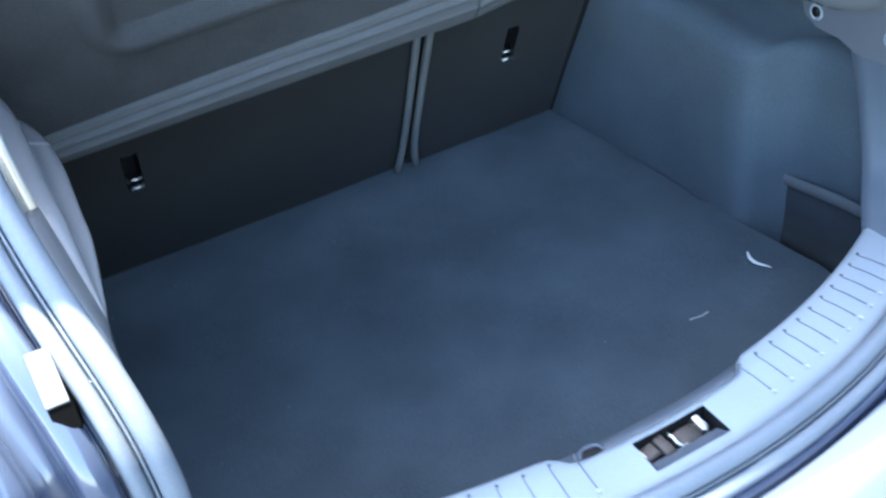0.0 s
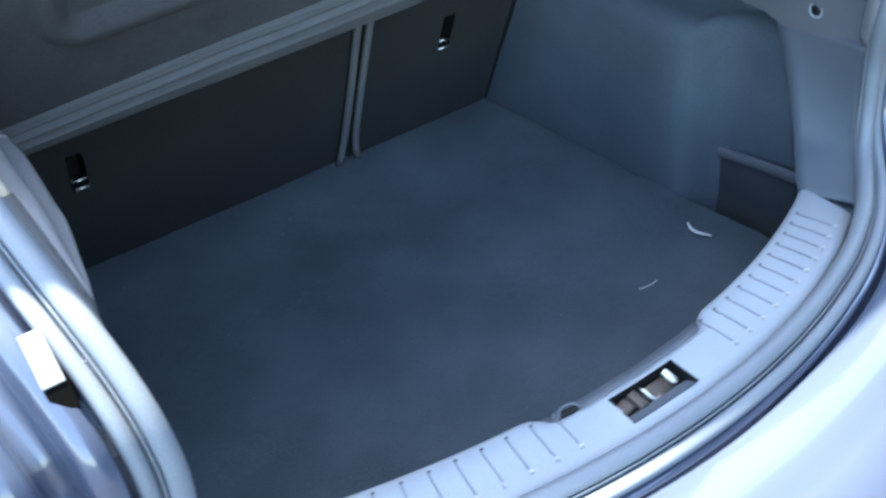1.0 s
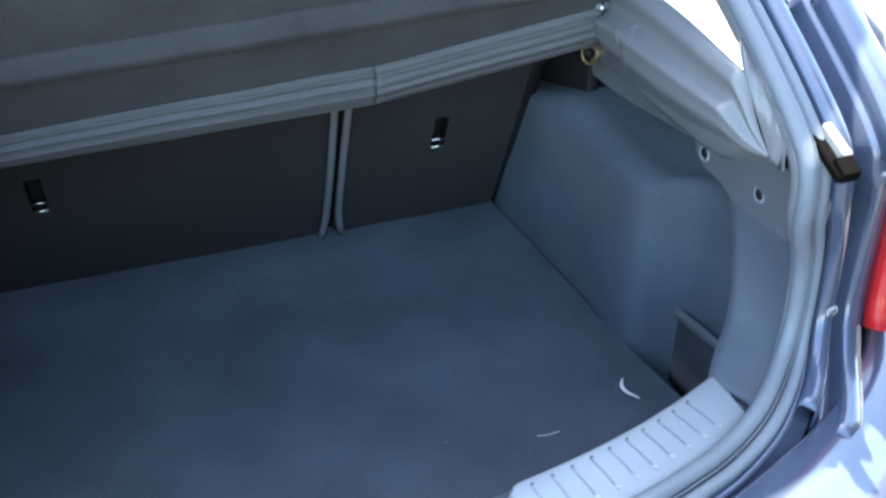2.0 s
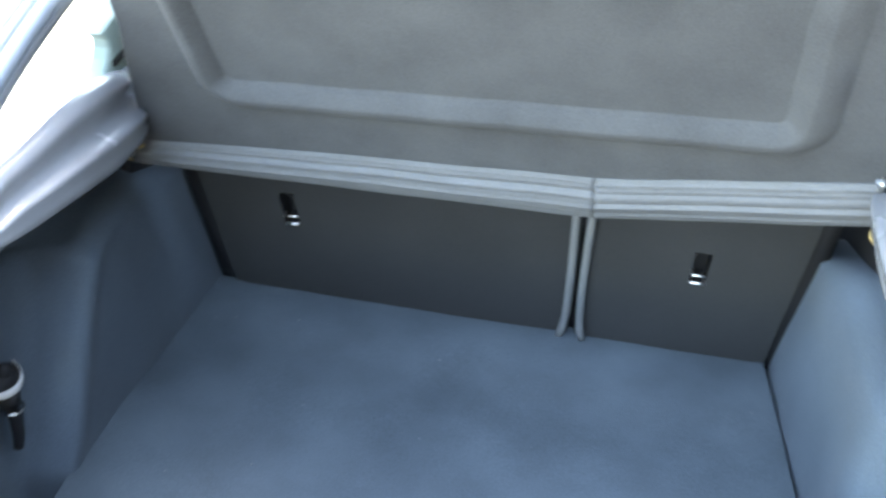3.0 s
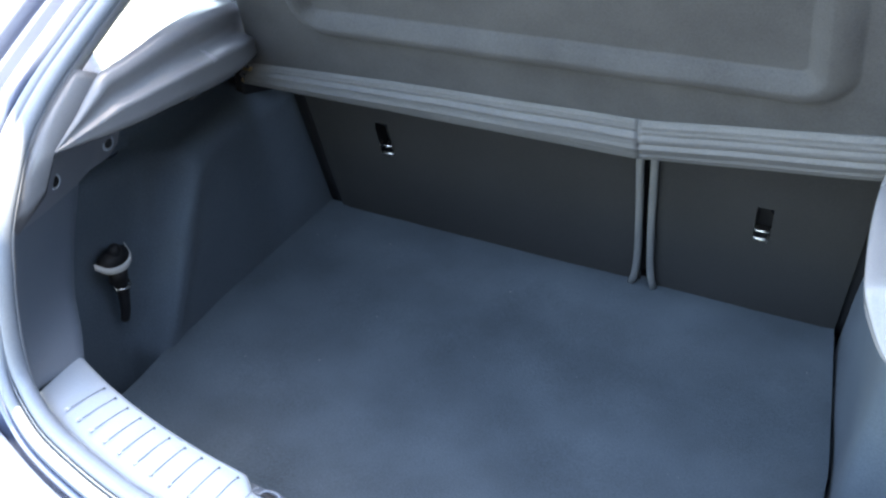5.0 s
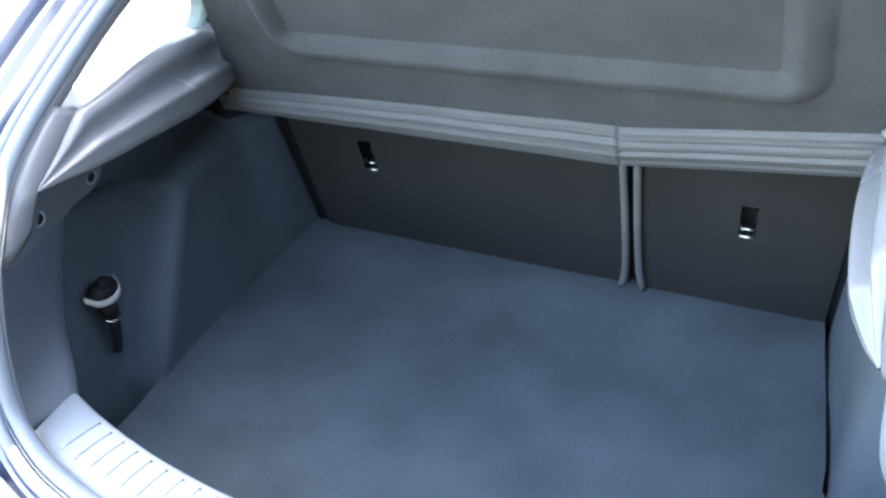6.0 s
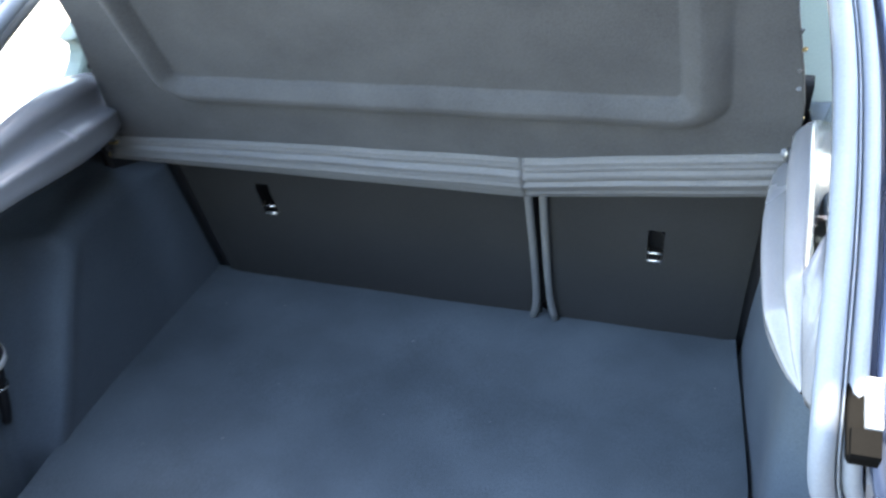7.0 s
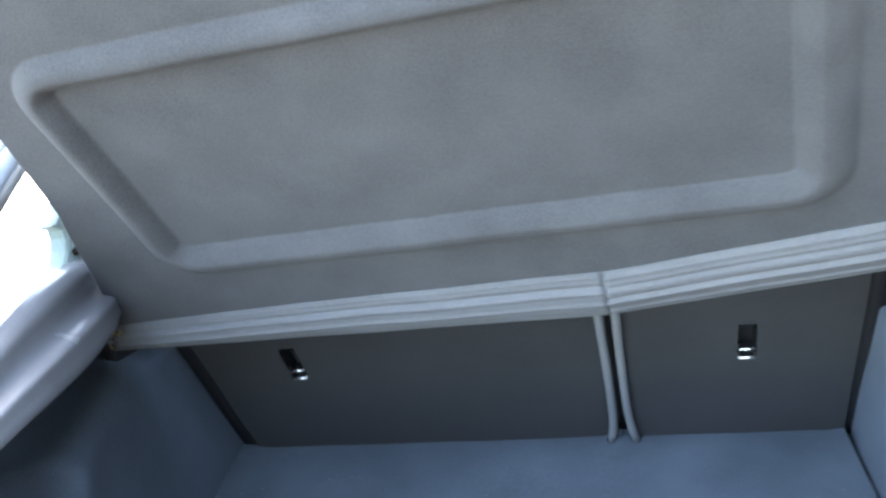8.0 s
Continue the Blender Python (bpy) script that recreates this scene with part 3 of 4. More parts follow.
part("striker", loft([[(x + dx, y, z) for dx, z in ((-0.0022, lz - 0.014 - 0.006 * q), (-0.0012, lz - 0.005 - 0.006 * q), (0.0012, lz - 0.005 - 0.006 * q), (0.0022, lz - 0.014 - 0.006 * q))] for x, y, q in spline([(0.000, -0.892, 0.0), (0.0025, -0.899, 0.1), (0.003, -0.907, 0.5), (0.007, -0.914, 1.0)], 12)], True, True), STEEL, recess, "bright curved steel striker")
part("striker_pin", rod(0.0036, 0.010, pose(0.011, -0.912, lz - 0.014, 30, 20, 0), 12, 0.0012), DARK_STEEL, recess, "small dark pin")
part("latch_block", box((0.013, 0.024, 0.014), pose(-0.012, -0.903, lz - 0.012, 10, 0, 6), 0.0025), LATCH, recess, "dark olive steel block of the latch")
part("latch_pawl", box((0.020, 0.018, 0.010), pose(-0.029, -0.901, lz - 0.013, 6, -14, 4), 0.003), LATCH, recess, "brownish worn pawl")
part("pawl_edge", box((0.003, 0.016, 0.008), pose(-0.0385, -0.900, lz - 0.008, 0, -14, 4), 0.0012), STEEL, recess, "bright steel edge of the pawl")
# carpet loop at the edge of the notch
loop = thing("pull_loop", "short dark grey pull loop at the carpet edge", "pull loop")
part("loop_strap", tube(spline([(-0.094, -0.873, 0.196), (-0.090, -0.866, 0.198), (-0.080, -0.863, 0.198), (-0.070, -0.866, 0.198), (-0.066, -0.874, 0.196)], 20), 0.0020, 8, 0.6), CORNER, loop)
part("loop_patch", box((0.024, 0.008, 0.003), pose(-0.080, -0.8705, 0.1965, 0, 0, -10), 0.001), BLACK, loop, "dark stitched end of the loop")
# the notch's shadow is put into this lip's darker plastic
part("notch_lip", loft([[(x, sill_in(x) + 0.003, sill_z(x) - 0.016), (x, sill_in(x) - 0.016, sill_z(x) - 0.014), (x, sill_in(x) - 0.016, sill_z(x) - 0.03), (x, sill_in(x) + 0.003, sill_z(x) - 0.03)] for x in np.linspace(-0.118, 0.134, 30)], True, True), CORNER, sill, "lower lip beside the latch, darkened for the notch's shadow")


# ---- pillar trims ----
WINDOW_EDGE = {}


def pillar_trim(side):
    label = "glossy grey plastic pillar trim below the quarter window"
    trim = thing("pillar_trim", label, "pillar trim", "boot pillar trims")
    # stations along the ledge: y, lower lip (x, z), rim at the window (x, z)
    if side > 0:
        st = [(-0.735, (0.4845, 0.483), (0.485, 0.4865)), (-0.712, (0.474, 0.481), (0.481, 0.512)), (-0.690, (0.466, 0.485), (0.478, 0.548)), (-0.674, (0.460, 0.491), (0.476, 0.565)),
              (-0.634, (0.4575, 0.489), (0.478, 0.569)), (-0.567, (0.458, 0.484), (0.482, 0.576)), (-0.489, (0.463, 0.479), (0.486, 0.581)), (-0.41, (0.473, 0.473), (0.491, 0.580)), (-0.36, (0.480, 0.467), (0.497, 0.573)), (-0.31, (0.490, 0.462), (0.511, 0.553)), (-0.25, (0.508, 0.455), (0.535, 0.525)), (-0.16, (0.525, 0.448), (0.56, 0.500))]
    else:
        st = [(-0.712, (0.4625, 0.462), (0.463, 0.464)), (-0.690, (0.459, 0.460), (0.4655, 0.475)), (-0.660, (0.456, 0.4565), (0.4695, 0.490)), (-0.630, (0.4535, 0.452), (0.474, 0.507)), (-0.603, (0.452, 0.449), (0.478, 0.520)),
              (-0.568, (0.451, 0.445), (0.481, 0.522)), (-0.519, (0.449, 0.442), (0.483, 0.526)), (-0.47, (0.449, 0.437), (0.485, 0.532)), (-0.40, (0.454, 0.428), (0.489, 0.534)), (-0.34, (0.463, 0.421), (0.496, 0.529)), (-0.29, (0.474, 0.416), (0.505, 0.517)), (-0.23, (0.492, 0.410), (0.525, 0.496)), (-0.15, (0.515, 0.404), (0.55, 0.480))]
    rows = []
    for s in st:
        lo, win = Vector(s[1]), Vector(s[2])
        run = win - lo
        up = Vector((-run.y, run.x)).normalized()
        swell = run.length / 0.085
        bow = [(0.0, 0.0), (0.03, 0.004), (0.10, 0.009), (0.20, 0.0125), (0.29, 0.0165), (0.345, 0.0185), (0.39, 0.0165), (0.45, 0.0095), (0.53, 0.0045), (0.60, 0.004), (0.68, 0.0075), (0.76, 0.0125), (0.84, 0.0135), (0.93, 0.009), (1.0, 0.0)]
        f = min(max((s[0] - st[0][0]) / 0.12, 0.0), 1.0)
        if side > 0:
            # deep rounded underside that runs back out to the bracket
            foot = Vector((max(0.556, lo.x + 0.035), float(np.interp(s[0], (-0.70, -0.617, -0.54, -0.43, -0.33, -0.16), (0.43, 0.396, 0.382, 0.369, 0.355, 0.345)))))
            line = [foot, lo.lerp(foot, 0.65) + Vector((0.004, 0.0)), lo.lerp(foot, 0.3) + Vector((0.004, 0.0)), lo + Vector((0.003, -0.002))]
        else:
            line = [lo + Vector((0.012 + 0.063 * f, -0.006 - 0.024 * f)), lo + Vector((0.008 + 0.010 * f, -0.004 - 0.006 * f)), lo + Vector((0.004, -0.003))]
        face = [lo + run * a + up * (b * swell) for a, b in bow]
        tail = [win + Vector((0.005, -0.008)), win + Vector((0.009, -0.040)), Vector((max(win.x + 0.03, 0.52), 0.410)), Vector((max(win.x + 0.075, 0.565), 0.388))]
        stub = [win + Vector((0.004, -0.004)), win + Vector((0.006, -0.008)), win + Vector((0.008, -0.011)), win + Vector((0.010, -0.014))]
        back = [win] + [b.lerp(a, f) for a, b in zip(tail, stub)]
        pts = list(spline([(q.x, q.y) for q in line + [lo]], 17))[:-1]
        pts += list(spline([(q.x, q.y) for q in face], 40)) + list(spline([(q.x, q.y) for q in back], 9))[1:]
        rows.append([(q[0], s[0], q[1]) for q in pts])
    WINDOW_EDGE[side] = spline([(s[2][0], s[0], s[2][1]) for s in st if s[0] > -0.68], 40)
    cols = [spline([r[k] for r in rows], 60) for k in range(len(rows[0]))]
    rows = [[(side * cols[k][i][0], cols[k][i][1], cols[k][i][2]) for k in range(len(cols))] for i in range(60)]
    part("ledge", loft(rows, False, False), TRIM, trim)
    # lower bracket panel with its screw holes
    outline = [(-0.795, 0.372), (-0.762, 0.358), (-0.69, 0.348), (-0.607, 0.340), (-0.575, 0.348), (-0.535, 0.350), (-0.512, 0.362), (-0.505, 0.385), (-0.52, 0.432), (-0.66, 0.445), (-0.77, 0.455)]
    bm = bmesh.new()
    if side > 0:
        outline = [(-0.748, 0.347), (-0.69, 0.343), (-0.607, 0.337)] + [(y, z + 0.035 if z > 0.43 else z) for y, z in outline[4:-1]] + [(-0.76, 0.470), (-0.785, 0.440), (-0.775, 0.385)]
    slope, bend = (0.02, 0.15) if side > 0 else (0.29, 0.22)
    bracket_x = lambda y, z: min(0.556, 0.556 + slope * (y + 0.598)) - bend * max(0, z - 0.37)
    front = [bm.verts.new((side * bracket_x(y, z), y, z)) for y, z in outline]
    back = [bm.verts.new((v.co.x + side * 0.006, v.co.y, v.co.z)) for v in front]
    bmesh.ops.triangulate(bm, faces=[bm.faces.new(front), bm.faces.new(back)])
    for i in range(len(front)):
        j = (i + 1) % len(front)
        bm.faces.new((front[i], front[j], back[j], back[i]))
    bracket = part("bracket_panel", bm, BRACKET, trim, "flat grey bracket panel", False)
    holes = [(-0.661, 0.379), (-0.534, 0.373)]
    for x, y, z in [(bracket_x(y, z) - 0.002, y, z) for y, z in holes]:
        m = Matrix.Translation((side * x, y, z)) @ Matrix.Rotation(math.pi / 2, 4, "Y")
        cup = part("screw_cup", tube([m @ Vector((0.010 * math.cos(a), 0.010 * math.sin(a), 0)) for a in np.linspace(0, 2 * math.pi, 17)], 0.0023, 6, up=(1, 0, 0)), SILL, bracket, "pale screw cup")
        part("screw", rod(0.0075, 0.005, m, 14, 0.0008), BLACK, cup, "black screw head")
    tab = part("fixing_tab", box((0.008, 0.03, 0.035), pose(side * 0.612, -0.262, 0.338, 0, side * 8, 0), 0.003), TRIM, trim, "small plastic fixing tab")
    part("screw", rod(0.006, 0.004, pose(side * 0.606, -0.262, 0.332, 0, 90, 0), 14, 0.001), STEEL, tab, "bright screw head")
    # rear corner panel between sill and bracket
    front = spline([(0.462, -0.748, 0.158), (0.492, -0.715, 0.175), (0.538, -0.670, 0.203), (0.556, -0.634, 0.266), (0.560, -0.602, 0.335), (0.560, -0.598, 0.352)], 24)
    rear = spline([(0.468, -0.836, 0.168), (0.500, -0.815, 0.19), (0.516, -0.804, 0.245), (0.514, -0.798, 0.30), (0.507, -0.799, 0.345), (0.504, -0.790, 0.375)], 24)
    if side > 0:
        run = [frame_at(i) for i in range(len(PATH_SEAL)) if PATH_SEAL[i][0] > 0.462 and PATH_SEAL[i][2] < 0.36]
        rear = spline([tuple(p + out * 0.004 - a * 0.010) for p, out, a in run][::3], 24)
    rows = []
    for a, b in zip(front, rear):
        row = [Vector((a[0] + 0.03, a[1] + 0.006, a[2])), Vector((a[0] + 0.006, a[1] + 0.006, a[2]))]
        for k in range(9):
            p = a + (b - a) * k / 8
            row.append(Vector((p[0] + 0.004 * math.sin(math.pi * k / 8), p[1], p[2])))
        rows.append([(side * p.x, p.y, p.z) for p in row])
    thick(part("corner_panel", loft(rows), CORNER, trim, "grey plastic corner panel beside the sill"), 0.004)
    if side > 0:
        part("corner_filler", box((0.052, 0.052, 0.02), pose(0.485, -0.816, 0.150, 0, 0, 38), 0.003), CORNER, trim, "grey filler between sill and corner panel")
    # cover along the seal above the ledge
    n = len(PATH_SEAL)
    ids = [i for i in range(n) if side * PATH_SEAL[i][0] > 0.3 and PATH_SEAL[i][2] > (0.352 if side > 0 else 0.47)]
    rows = along_seal([(-0.006, 0.0), (-0.0105, -0.004), (-0.0105, -0.012), (-0.006, -0.022), (0.004, -0.030), (0.028, -0.046)], ids[0], ids[-1] + 1)
    thick(part("pillar_cover", loft(rows), TRIM, trim, "pale grey pillar cover beside the seal"), 0.003)
    # flat panel between the seal and the end of the ledge, up to the foot of the window
    head, tip = (Vector((0.475, -0.676, 0.567)), Vector((0.4855, -0.737, 0.486))) if side > 0 else (Vector((-0.4775, -0.605, 0.522)), Vector((-0.4625, -0.714, 0.463)))
    end = tip + (Vector((0.012, -0.010, -0.006)) if side > 0 else Vector((-0.004, -0.020, -0.040)))
    rows = []
    first, last = [min((i for i in range(len(PATH_SEAL)) if side * PATH_SEAL[i][0] > 0.4 and PATH_SEAL[i][2] > 0.40), key=lambda i: abs(PATH_SEAL[i][1] - y)) for y in ((-0.640, -0.760) if side > 0 else (-0.635, -0.804))]
    for k in range(15):
        p, out, a = frame_at(first + (last - first) * k // 14)
        outer = p + out * -0.008 + a * -0.004
        inner = head.lerp(tip, k / 10) if k <= 10 else tip.lerp(end, (k - 10) / 4)
        rows.append([outer, outer.lerp(inner, 0.5) + a * 0.001, inner, inner + Vector((side * 0.004, 0.0, -0.012)), outer + Vector((0, 0.004, -0.014))])
    part("foot_panel", loft(rows, True, True), TRIM, trim, "flat grey panel at the foot of the window")
    return trim


pillar_trim(1), pillar_trim(-1)


# ---- bag hook on the lining ----
hook = thing("bag_hook", "dark folding bag hook with a pale strap on the side lining", "bag hook")
hx, hy, hz = -0.570, -0.552, 0.176


def dome(rx, ry, rz, at):
    bm = bmesh.new()
    bmesh.ops.create_uvsphere(bm, u_segments=20, v_segments=12, radius=1.0)
    bmesh.ops.transform(bm, matrix=Matrix.Translation(at) @ Matrix.Diagonal((rx, ry, rz, 1)), verts=bm.verts)
    return bm


part("button", dome(0.010, 0.0115, 0.013, (hx + 0.006, hy, hz + 0.018)), BLACK, hook, "small domed button")
part("bowl", dome(0.019, 0.031, 0.019, (hx, hy, hz + 0.002)), BLACK, hook)
pts = spline([(hx - 0.006, hy - 0.034, hz + 0.006), (hx + 0.012, hy - 0.024, hz - 0.003), (hx + 0.020, hy, hz - 0.006), (hx + 0.012, hy + 0.024, hz - 0.003), (hx - 0.006, hy + 0.034, hz + 0.006)], 24)
rows = [[(p[0], p[1], p[2] - 0.006), (p[0] + 0.002, p[1], p[2] - 0.005), (p[0] + 0.002, p[1], p[2] + 0.005), (p[0], p[1], p[2] + 0.006)] for p in pts]
part("strap", loft(rows, True, True), PALE, hook, "pale webbing strap")
part("collar", rod(0.0145, 0.030, pose(hx + 0.004, hy, hz - 0.026, 0, 4, 0), 16, 0.003), BLACK, hook)
part("stem", tube(spline([(hx + 0.004, hy, hz - 0.036), (hx + 0.007, hy, hz - 0.060), (hx + 0.006, hy - 0.001, hz - 0.090), (hx + 0.002, hy - 0.002, hz - 0.112)], 18), [0.0105 - 0.0002 * k for k in range(18)], 12), BLACK, hook)
part("stem_ring", tube([(hx + 0.005 - 0.0145 * math.sin(a), hy + 0.0150 * math.cos(a), hz - 0.042 + 0.003 * math.sin(a)) for a in np.linspace(math.pi, 2 * math.pi, 14)], 0.0016, 6), STEEL, hook, "thin bright ring")


# ---- body shell ----
car = thing("car_body", "glossy blue hatchback body round the open boot", "car")
N = len(PATH_SEAL)
GUTTER = [(0.012, -0.012), (0.029, -0.014), (0.0315, -0.024), (0.0345, -0.024), (0.036, -0.002), (0.040, 0.007), (0.072, 0.008), (0.077, 0.003), (0.083, -0.035), (0.090, -0.043), (0.104, -0.043), (0.108, -0.037), (0.112, -0.012), (0.116, -0.008), (0.150, -0.012), (0.17, -0.04), (0.21, -0.11), (0.25, -0.20), (0.27, -0.45)]
for side in (1, -1):
    ids = [i for i in range(N) if side * PATH_SEAL[i][0] > 0.40 and (0.192 if side > 0 else 0.21) < PATH_SEAL[i][2] < 0.625]
    rows = []
    for i in range(ids[0], ids[-1] + 1):
        k = float(np.interp(PATH_SEAL[i][2], (0.21, 0.34), (0.75 if side > 0 else 0.30, 1.0)))
        narrow = 0.015
        shape = [(o - (narrow if o > 0.05 else 0.0), h) for o, h in GUTTER]
        rows += along_seal([(o if o < 0.075 else 0.075 + (o - 0.075) * k, h * (1.0 if h > -0.05 else 0.4 + 0.6 * k)) for o, h in shape], i, i + 1)
    thick(part("gutter_panel", loft(rows), PAINT, car), 0.003)
    ids = [i for i in range(N) if side * PATH_SEAL[i][0] > 0.40 and PATH_SEAL[i][2] > 0.615]
    thick(part("gutter_panel", loft(along_seal([(o, h - 0.002) for o, h in GUTTER[:12]] + [(0.104, -0.060), (0.06, -0.062), (0.030, -0.050)], ids[0], ids[-1] + 1)), PAINT, car), 0.003)
    # raised block on the outer side of the channel
    ids = [i for i in range(N) if side * PATH_SEAL[i][0] > 0.40 and 0.455 < PATH_SEAL[i][2] < 0.62]
    block = [(0.105, -0.042), (0.107, 0.010), (0.111, 0.016), (0.145, 0.014), (0.157, 0.004), (0.163, -0.04)]
    part("pillar_block", loft(along_seal(block, ids[0], ids[-1] + 1), True, True), PAINT, car, "raised blue body edge beside the channel")
    # rubber buffer let into the gutter flange; glare and shade put into its tones
    if side > 0:
        at, slope, x0, x1, w0, w1 = (0.5265, -0.787, 0.512), (0.917, 0.40), -0.0005, 0.0125, -0.0125, 0.0135
    else:
        at, slope, x0, x1, w0, w1 = (-0.5205, -0.7655, 0.4605), (0.66, 0.75), -0.0095, 0.0095, -0.0125, 0.0105
    c, d = slope
    m = Matrix.Translation(at) @ Matrix(((side, 0, 0, 0), (0, -c, -d, 0), (0, -d, c, 0), (0, 0, 0, 1)))
    tray = box((w1 - w0, 0.066, 0.012), m @ pose((w0 + w1) / 2, 0.003, -0.0075), 0.003, 2)
    buf = part("buffer", tray, SHADED_BUFFER, car, "black rubber buffer tray, recess shade put into its tone")
    for name, mat, outline, a0, a1, label in (("buffer_block", LIT_BUFFER, [(-0.031, -0.010), (-0.031, 0.007), (0.0135, 0.008), (0.0145, 0.0065), (0.0145, -0.010)], x0, x1, "rubber buffer block, paled for the sun on it"),
                                              ("buffer_nose", SHADED_BUFFER, [(0.0147, -0.010), (0.0147, 0.0065), (0.036, 0.004), (0.038, 0.000), (0.038, -0.010)], w0 + 0.001, x1, "sloping nose of the buffer, darkened for its shade")):
        ends = [[m @ Vector((e, a, b)) for a, b in outline] for e in (a0, a0 + 0.001, a1 - 0.001, a1)]
        for k in (0, 3):
            ends[k] = [p + (m @ Vector(((a0 + a1) / 2, 0.004, -0.004)) - p) * 0.06 for p in ends[k]]
        part(name, loft(ends, True, True), mat, buf, label, False)
    # plugged screw hole low on the corner post
    gx, gy, gz = (0.612, -0.769, 0.254) if side > 0 else (-0.5105, -0.8235, 0.294)
    g = pose(gx, gy - 0.001, gz, 100, 0, 0)
    plug = part("grommet", tube([g @ Vector((0.0065 * math.cos(q), 0.0085 * math.sin(q), 0)) for q in np.linspace(0, 2 * math.pi, 21)], 0.0018, 6, up=(0, 1, 0)), PALE, car, "pale rim of a plugged hole")
    part("grommet_core", rod(0.0062, 0.004, g, 14, 0.001), GROOVE, plug, "grey plug in the hole")
    # tail lamp on the outer corner
    ids = [i for i in range(N) if side * PATH_SEAL[i][0] > 0.40 and 0.24 < PATH_SEAL[i][2] < 0.452]
    lens = [(0.126, -0.012), (0.132, 0.008), (0.152, 0.010), (0.19, -0.022), (0.235, -0.085), (0.262, -0.19)]
    lamp = part("tail_lamp", loft(along_seal(lens, ids[0], ids[-1] + 1)), RED, car, "red tail lamp lens")
    thick(lamp, 0.012)
    k = len(ids)
    amber = part("indicator", loft(along_seal([(o + 0.003, h + 0.003) for o, h in lens[1:5]], ids[0] + k // 4, ids[0] + k // 2)), AMBER, lamp, "amber indicator lens")

ids = [i for i in range(N) if -0.52 < PATH_SEAL[i][0] < 0.56 and PATH_SEAL[i][2] < 0.255]
thick(part("rear_panel", loft(along_seal([(0.010, -0.014), (0.027, -0.009), (0.033, -0.005), (0.0385, -0.005), (0.0405, -0.008), (0.0415, -0.014), (0.060, -0.019)], ids[0], ids[-1] + 1)), PAINT, car, "blue panel edge below the seal"), 0.002)
# bumper
PROFILE = [(-0.0425, 0.00, -0.06), (-0.0428, 0.0, -0.012), (-0.0445, 0.0, -0.004), (-0.050, 0.0, 0.0), (-0.11, 0.0, -0.007), (-0.122, 0, -0.014), (-0.130, 0, -0.015), (-0.175, 0.0, -0.034), (-0.205, 0, -0.085), (-0.215, 0, -0.16), (-0.205, 0, -0.30), (-0.17, 0, -0.42), (-0.10, 0, -0.50)]
rows = []
outline = spline([(-0.90, 0.05), (-0.885, -0.20), (-0.84, -0.45), (-0.74, -0.65), (-0.62, -0.765), (-0.45, -0.852), (-0.25, -0.928), (0.0, -0.962), (0.25, -0.928), (0.45, -0.852), (0.62, -0.765), (0.74, -0.65), (0.84, -0.45), (0.885, -0.20), (0.90, 0.05)], 120)
for i, p in enumerate(outline):
    t = outline[min(i + 1, 119)] - outline[max(i - 1, 0)]
    t = t / np.linalg.norm(t)
    nrm = np.array((-t[1], t[0]))
    x = p[0]
    base = sill_z(min(abs(x), 0.5))
    rows.append([(p[0] + nrm[0] * d, p[1] + nrm[1] * d, base + dz) for d, _, dz in PROFILE])
thick(part("bumper", loft(rows), PAINT, car, "sunlit glossy blue bumper"), 0.004)

# roof, side panels and the closed cabin ahead of the seats
rows = []
for y, half, z in ((-0.05, 0.55, 0.865), (0.30, 0.57, 0.90), (0.8, 0.55, 0.93), (1.6, 0.55, 0.92), (2.1, 0.52, 0.85)):
    rows.append([(half * s, y, z - 0.05 * abs(s) ** 3) for s in np.linspace(-1.05, 1.05, 21)])
thick(part("roof", loft(rows), PAINT, car), 0.03)


# the raised gate is out of view; lean and curve place its shadow edge at the bumper
def gate_point(q, f, d=0.0):
    """q across from -1 to 1, f up the raised tailgate from its hinge, d behind its outer skin."""
    y, z = 0.05 - 0.290 * f, 0.90 + 0.72 * f + 0.03 * math.sin(math.pi * f)
    return Vector(((0.53 + 0.05 * f) * q, y - (0.132 * f + 0.03) * (1 - q * q) - d, z + 0.02 * (1 - abs(q) ** 2.5) - 0.02))


qs, fs = np.linspace(-1, 1, 25), np.linspace(0, 1, 21)
bm = bmesh.new()
grid = [[bm.verts.new(gate_point(q, f)) for q in qs] for f in fs]
for i in range(20):
    for j in range(24):
        if 2 <= i < 8 and 5 <= j < 19:
            continue
        bm.faces.new((grid[i][j], grid[i][j + 1], grid[i + 1][j + 1], grid[i + 1][j]))
gate = part("tailgate", bm, PAINT, car, "raised blue tailgate over the boot")
thick(gate, 0.05)
part("rear_window", loft([[gate_point(q, f, 0.01) for q in np.linspace(-0.59, 0.59, 15)] for f in np.linspace(0.06, 0.41, 8)]), GLASS, gate, "clear rear window pane")
tagged(part("cabin_wall", box((1.12, 0.03, 1.12), pose(0, 0.26, -0.12)), BLACK), "plain dark lining that closes the cabin ahead of the seats", "cabin wall", kind="structure")
rows = []
for y, half, z, low in ((2.08, 0.54, 0.845, 0.80), (2.30, 0.60, 0.66, 0.60), (2.55, 0.70, 0.47, 0.40), (2.9, 0.70, 0.40, 0.32), (3.12, 0.66, 0.31, 0.22), (3.2, 0.62, 0.15, 0.05), (3.2, 0.62, -0.15, -0.22), (3.12, 0.62, -0.36, -0.38)):
    rows.append([(half * 1.28 * q, y - 0.10 * q * q, z + (low - z) * q * q) for q in np.linspace(-1, 1, 15)])
thick(part("bonnet", loft(rows), PAINT, car, "blue front of the body"), 0.01)
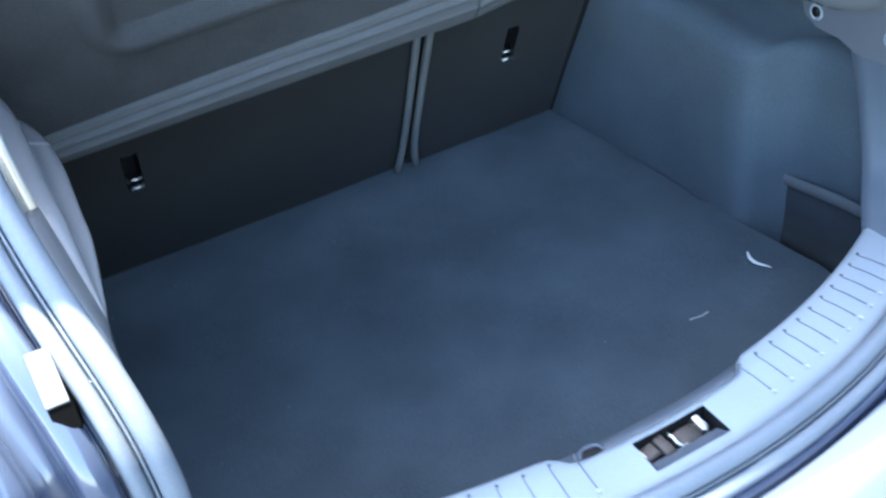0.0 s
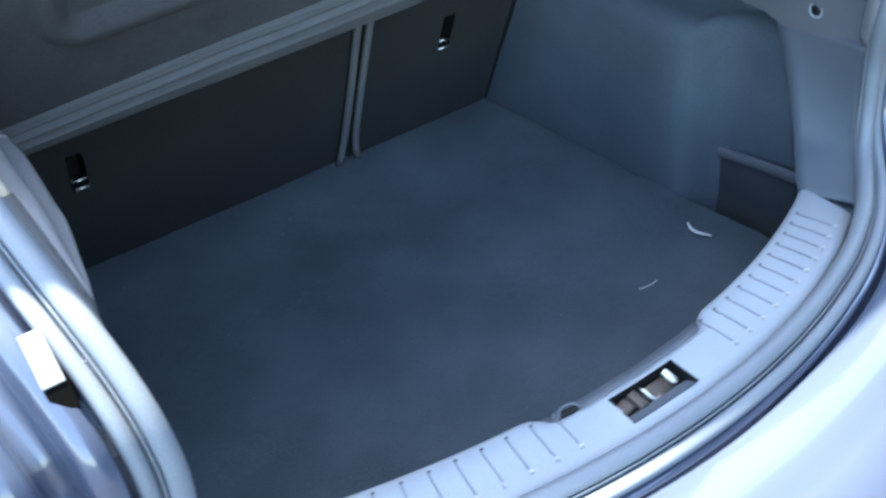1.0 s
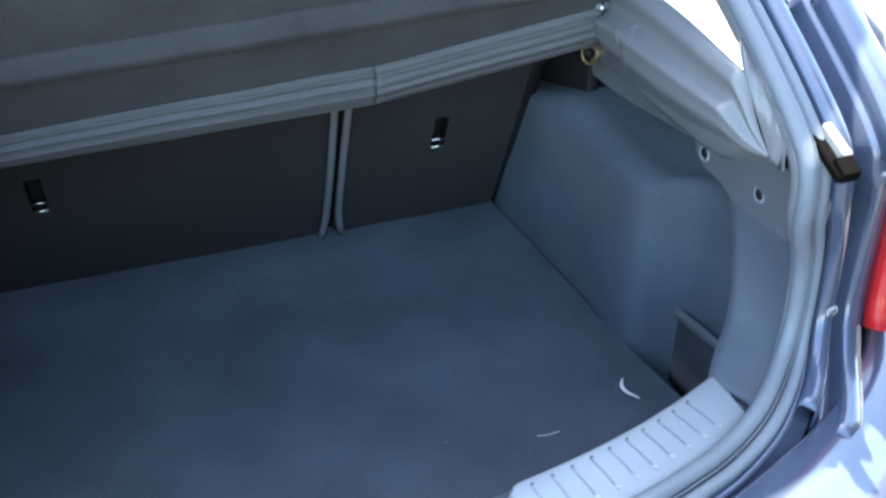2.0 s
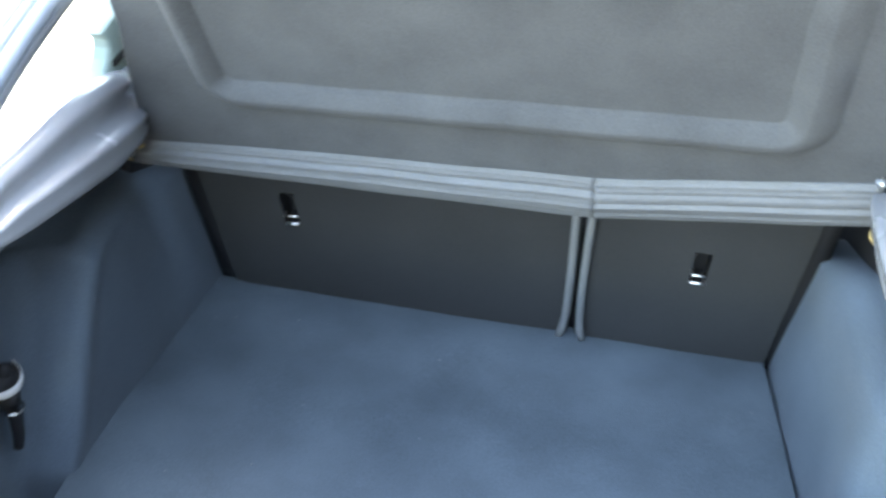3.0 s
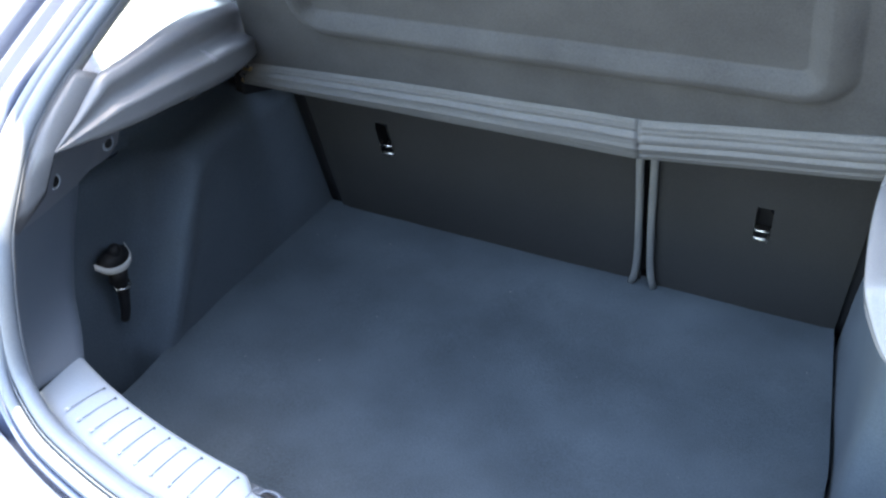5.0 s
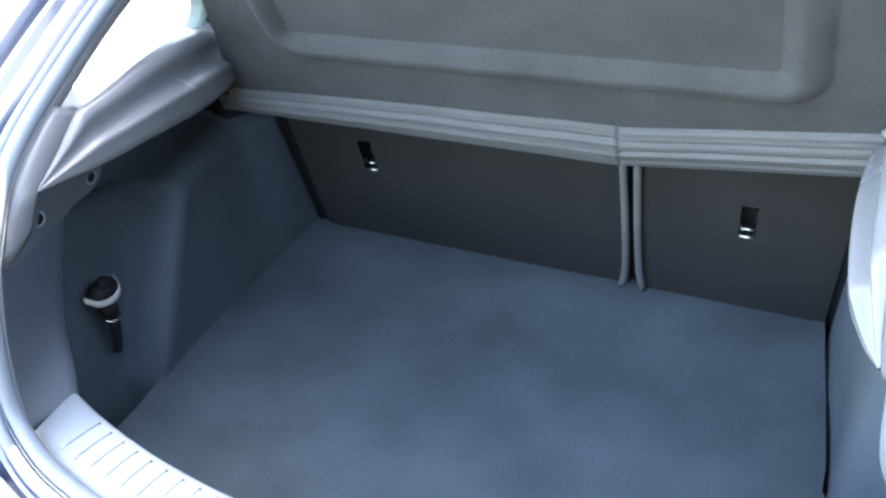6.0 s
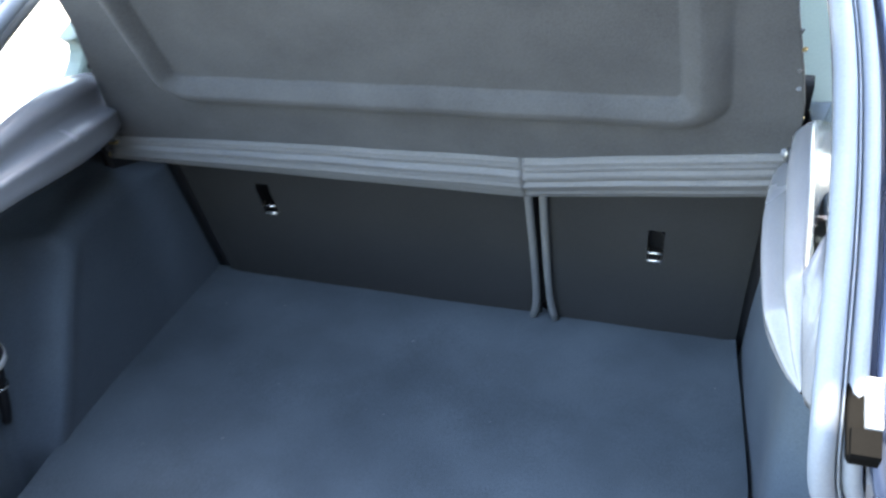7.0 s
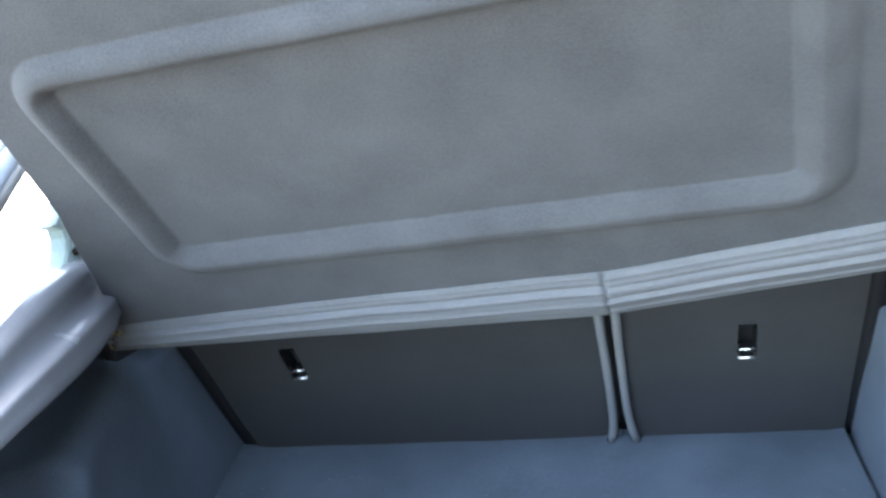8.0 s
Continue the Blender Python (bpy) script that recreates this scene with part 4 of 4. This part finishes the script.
for side in (1, -1):
    rows = [[(side * 0.575, y, 0.425), (side * 0.572, y, 0.60), (side * h, y, z)] for y, h, z in ((0.30, 0.565, 0.85), (0.8, 0.565, 0.875), (1.6, 0.565, 0.86), (2.1, 0.54, 0.79))]
    part("side_window", loft(rows), GLASS, car, "clear side window pane", False)
    for y in (-0.30, 2.30):
        m = Matrix.Translation((side * 0.80, y, -0.31)) @ Matrix.Rotation(math.pi / 2, 4, "Y")
        wheel = part("wheel", rod(0.20, 0.19, m, 28, 0.02), STEEL, car, "grey wheel rim")
        part("tyre", tube([m @ Vector((0.235 * math.cos(a), 0.235 * math.sin(a), 0)) for a in np.linspace(0, 2 * math.pi, 41)], 0.075, 12, 1.2, up=(1, 0, 0)), BLACK, wheel, "black tyre")
for side in (1, -1):
    tagged(part("cabin_side", box((0.02, 0.50, 0.56), pose(side * 0.560, 0.05, 0.135), 0.004), BLACK), "plain dark lining beside the rear seats", "cabin side", kind="structure")
    ids = [i for i in range(N) if side * PATH_SEAL[i][0] > 0.43 and PATH_SEAL[i][2] > 0.485]
    if side < 0:
        ids = ids[::-1]
    top = along_seal([(0.030, -0.054)], min(ids), max(ids) + 1)
    top = [r[0] for r in (top if side > 0 else top[::-1])]
    edge = WINDOW_EDGE[side]
    rows = []
    for p in top:
        x = float(np.interp(p.y, edge[:, 1], edge[:, 0]))
        z = float(np.interp(p.y, edge[:, 1], edge[:, 2]))
        rows.append([p, Vector((side * (x + 0.004), p.y, z - 0.012))])
    rows.append([Vector((side * 0.53, 0.30, 0.86)), Vector((side * 0.56, 0.34, 0.44))])
    part("quarter_window", loft(rows), GLASS, car, "clear quarter window pane", False)
    rows = [[(side * x, y, z) for x, z in ((0.585, 0.384), (0.61, 0.386), (0.65, 0.372), (0.70, 0.355), (0.80, 0.335), (0.86, 0.315), (0.88, 0.29), (0.895, 0.25), (0.90, 0.18), (0.905, -0.05), (0.89, -0.30), (0.84, -0.38))] for y in (-0.56, -0.2, 0.2, 0.8, 1.6, 2.2, 2.8, 3.05)]
    thick(part("side_panel", loft(rows), PAINT, car, "blue shoulder and side of the body"), 0.004)
    # pale pillar plate, added in place of outside light seen past the quarter window
    inset = 0.026 if side > 0 else 0.0
    widths = ((0.415, 0.515, 0.572), (0.50, 0.512, 0.572), (0.65, 0.500, 0.566), (0.78, 0.478, 0.552), (0.855, 0.455, 0.540))
    rows = [[(side * (a - inset), 0.05, z), (side * b, 0.05, z), (side * b, 0.26, z), (side * (a + 0.02), 0.26, z)] for z, a, b in widths]
    part("pillar_lining", loft(rows, True, True), HEADLINER, car, "pale pillar lining added in place of bright light outside the windows", False)
    dy, dz = (-0.028, 0.030) if side > 0 else (0.0, 0.0)
    outline = [(-0.262, 0.478), (-0.238, 0.490), (-0.222, 0.503), (-0.214, 0.518), (-0.214, 0.530), (-0.234, 0.545), (-0.20, 0.557), (-0.12, 0.582), (0.0, 0.60), (0.0, 0.46), (-0.24, 0.46)]
    rows = [[(side * x, y + dy + k * 0.004, z + dz) for y, z in outline] for k, x in ((1, 0.548), (0, 0.552), (0, 0.574), (1, 0.578))]
    part("pillar_foot", loft(rows, True, True), HEADLINER, car, "pale lining of the pillar foot beside the window", False)
    part("pillar_slot", box((0.008, 0.05, 0.010), pose(side * 0.546, -0.19 + dy, 0.500 + dz, 12, 0, 0), 0.003), BLACK, car, "dark slot in the pillar foot")


# ---- lint and crumbs on the carpet ----
lint = thing("white_thread", "short curled white thread lying on the carpet", "thread")
part("strand", tube(spline([(0.463, -0.553, 0.003), (0.452, -0.570, 0.006), (0.451, -0.585, 0.007), (0.465, -0.602, 0.003)], 20), [0.0012 + 0.0022 * math.sin(math.pi * k / 19) for k in range(20)], 6, 0.5), THREAD, lint)
lint = thing("pale_fluff", "small pale fluff streak on the carpet", "fluff")
part("strand", tube(spline([(0.286, -0.622, 0.003), (0.303, -0.626, 0.004), (0.320, -0.624, 0.003)], 14), 0.0009, 6, 0.5), PALE, lint)
# scattered crumbs and dust specks
rng = random.Random(11)
bm = bmesh.new()
for k in range(24):
    x, y = rng.uniform(-0.47, 0.45), rng.uniform(-0.72, -0.03)
    r = rng.choice((0.0007, 0.0009, 0.0012))
    bmesh.ops.create_icosphere(bm, subdivisions=1, radius=r, matrix=pose(x, y, 0.0035, rng.uniform(0, 90), 0, rng.uniform(0, 180)) @ Matrix.Diagonal((1.6, 1, 0.6, 1)))
tagged(part("floor_crumbs", bm, CORD), "pale crumbs and dust specks on the carpet", "crumbs", kind="stuff")
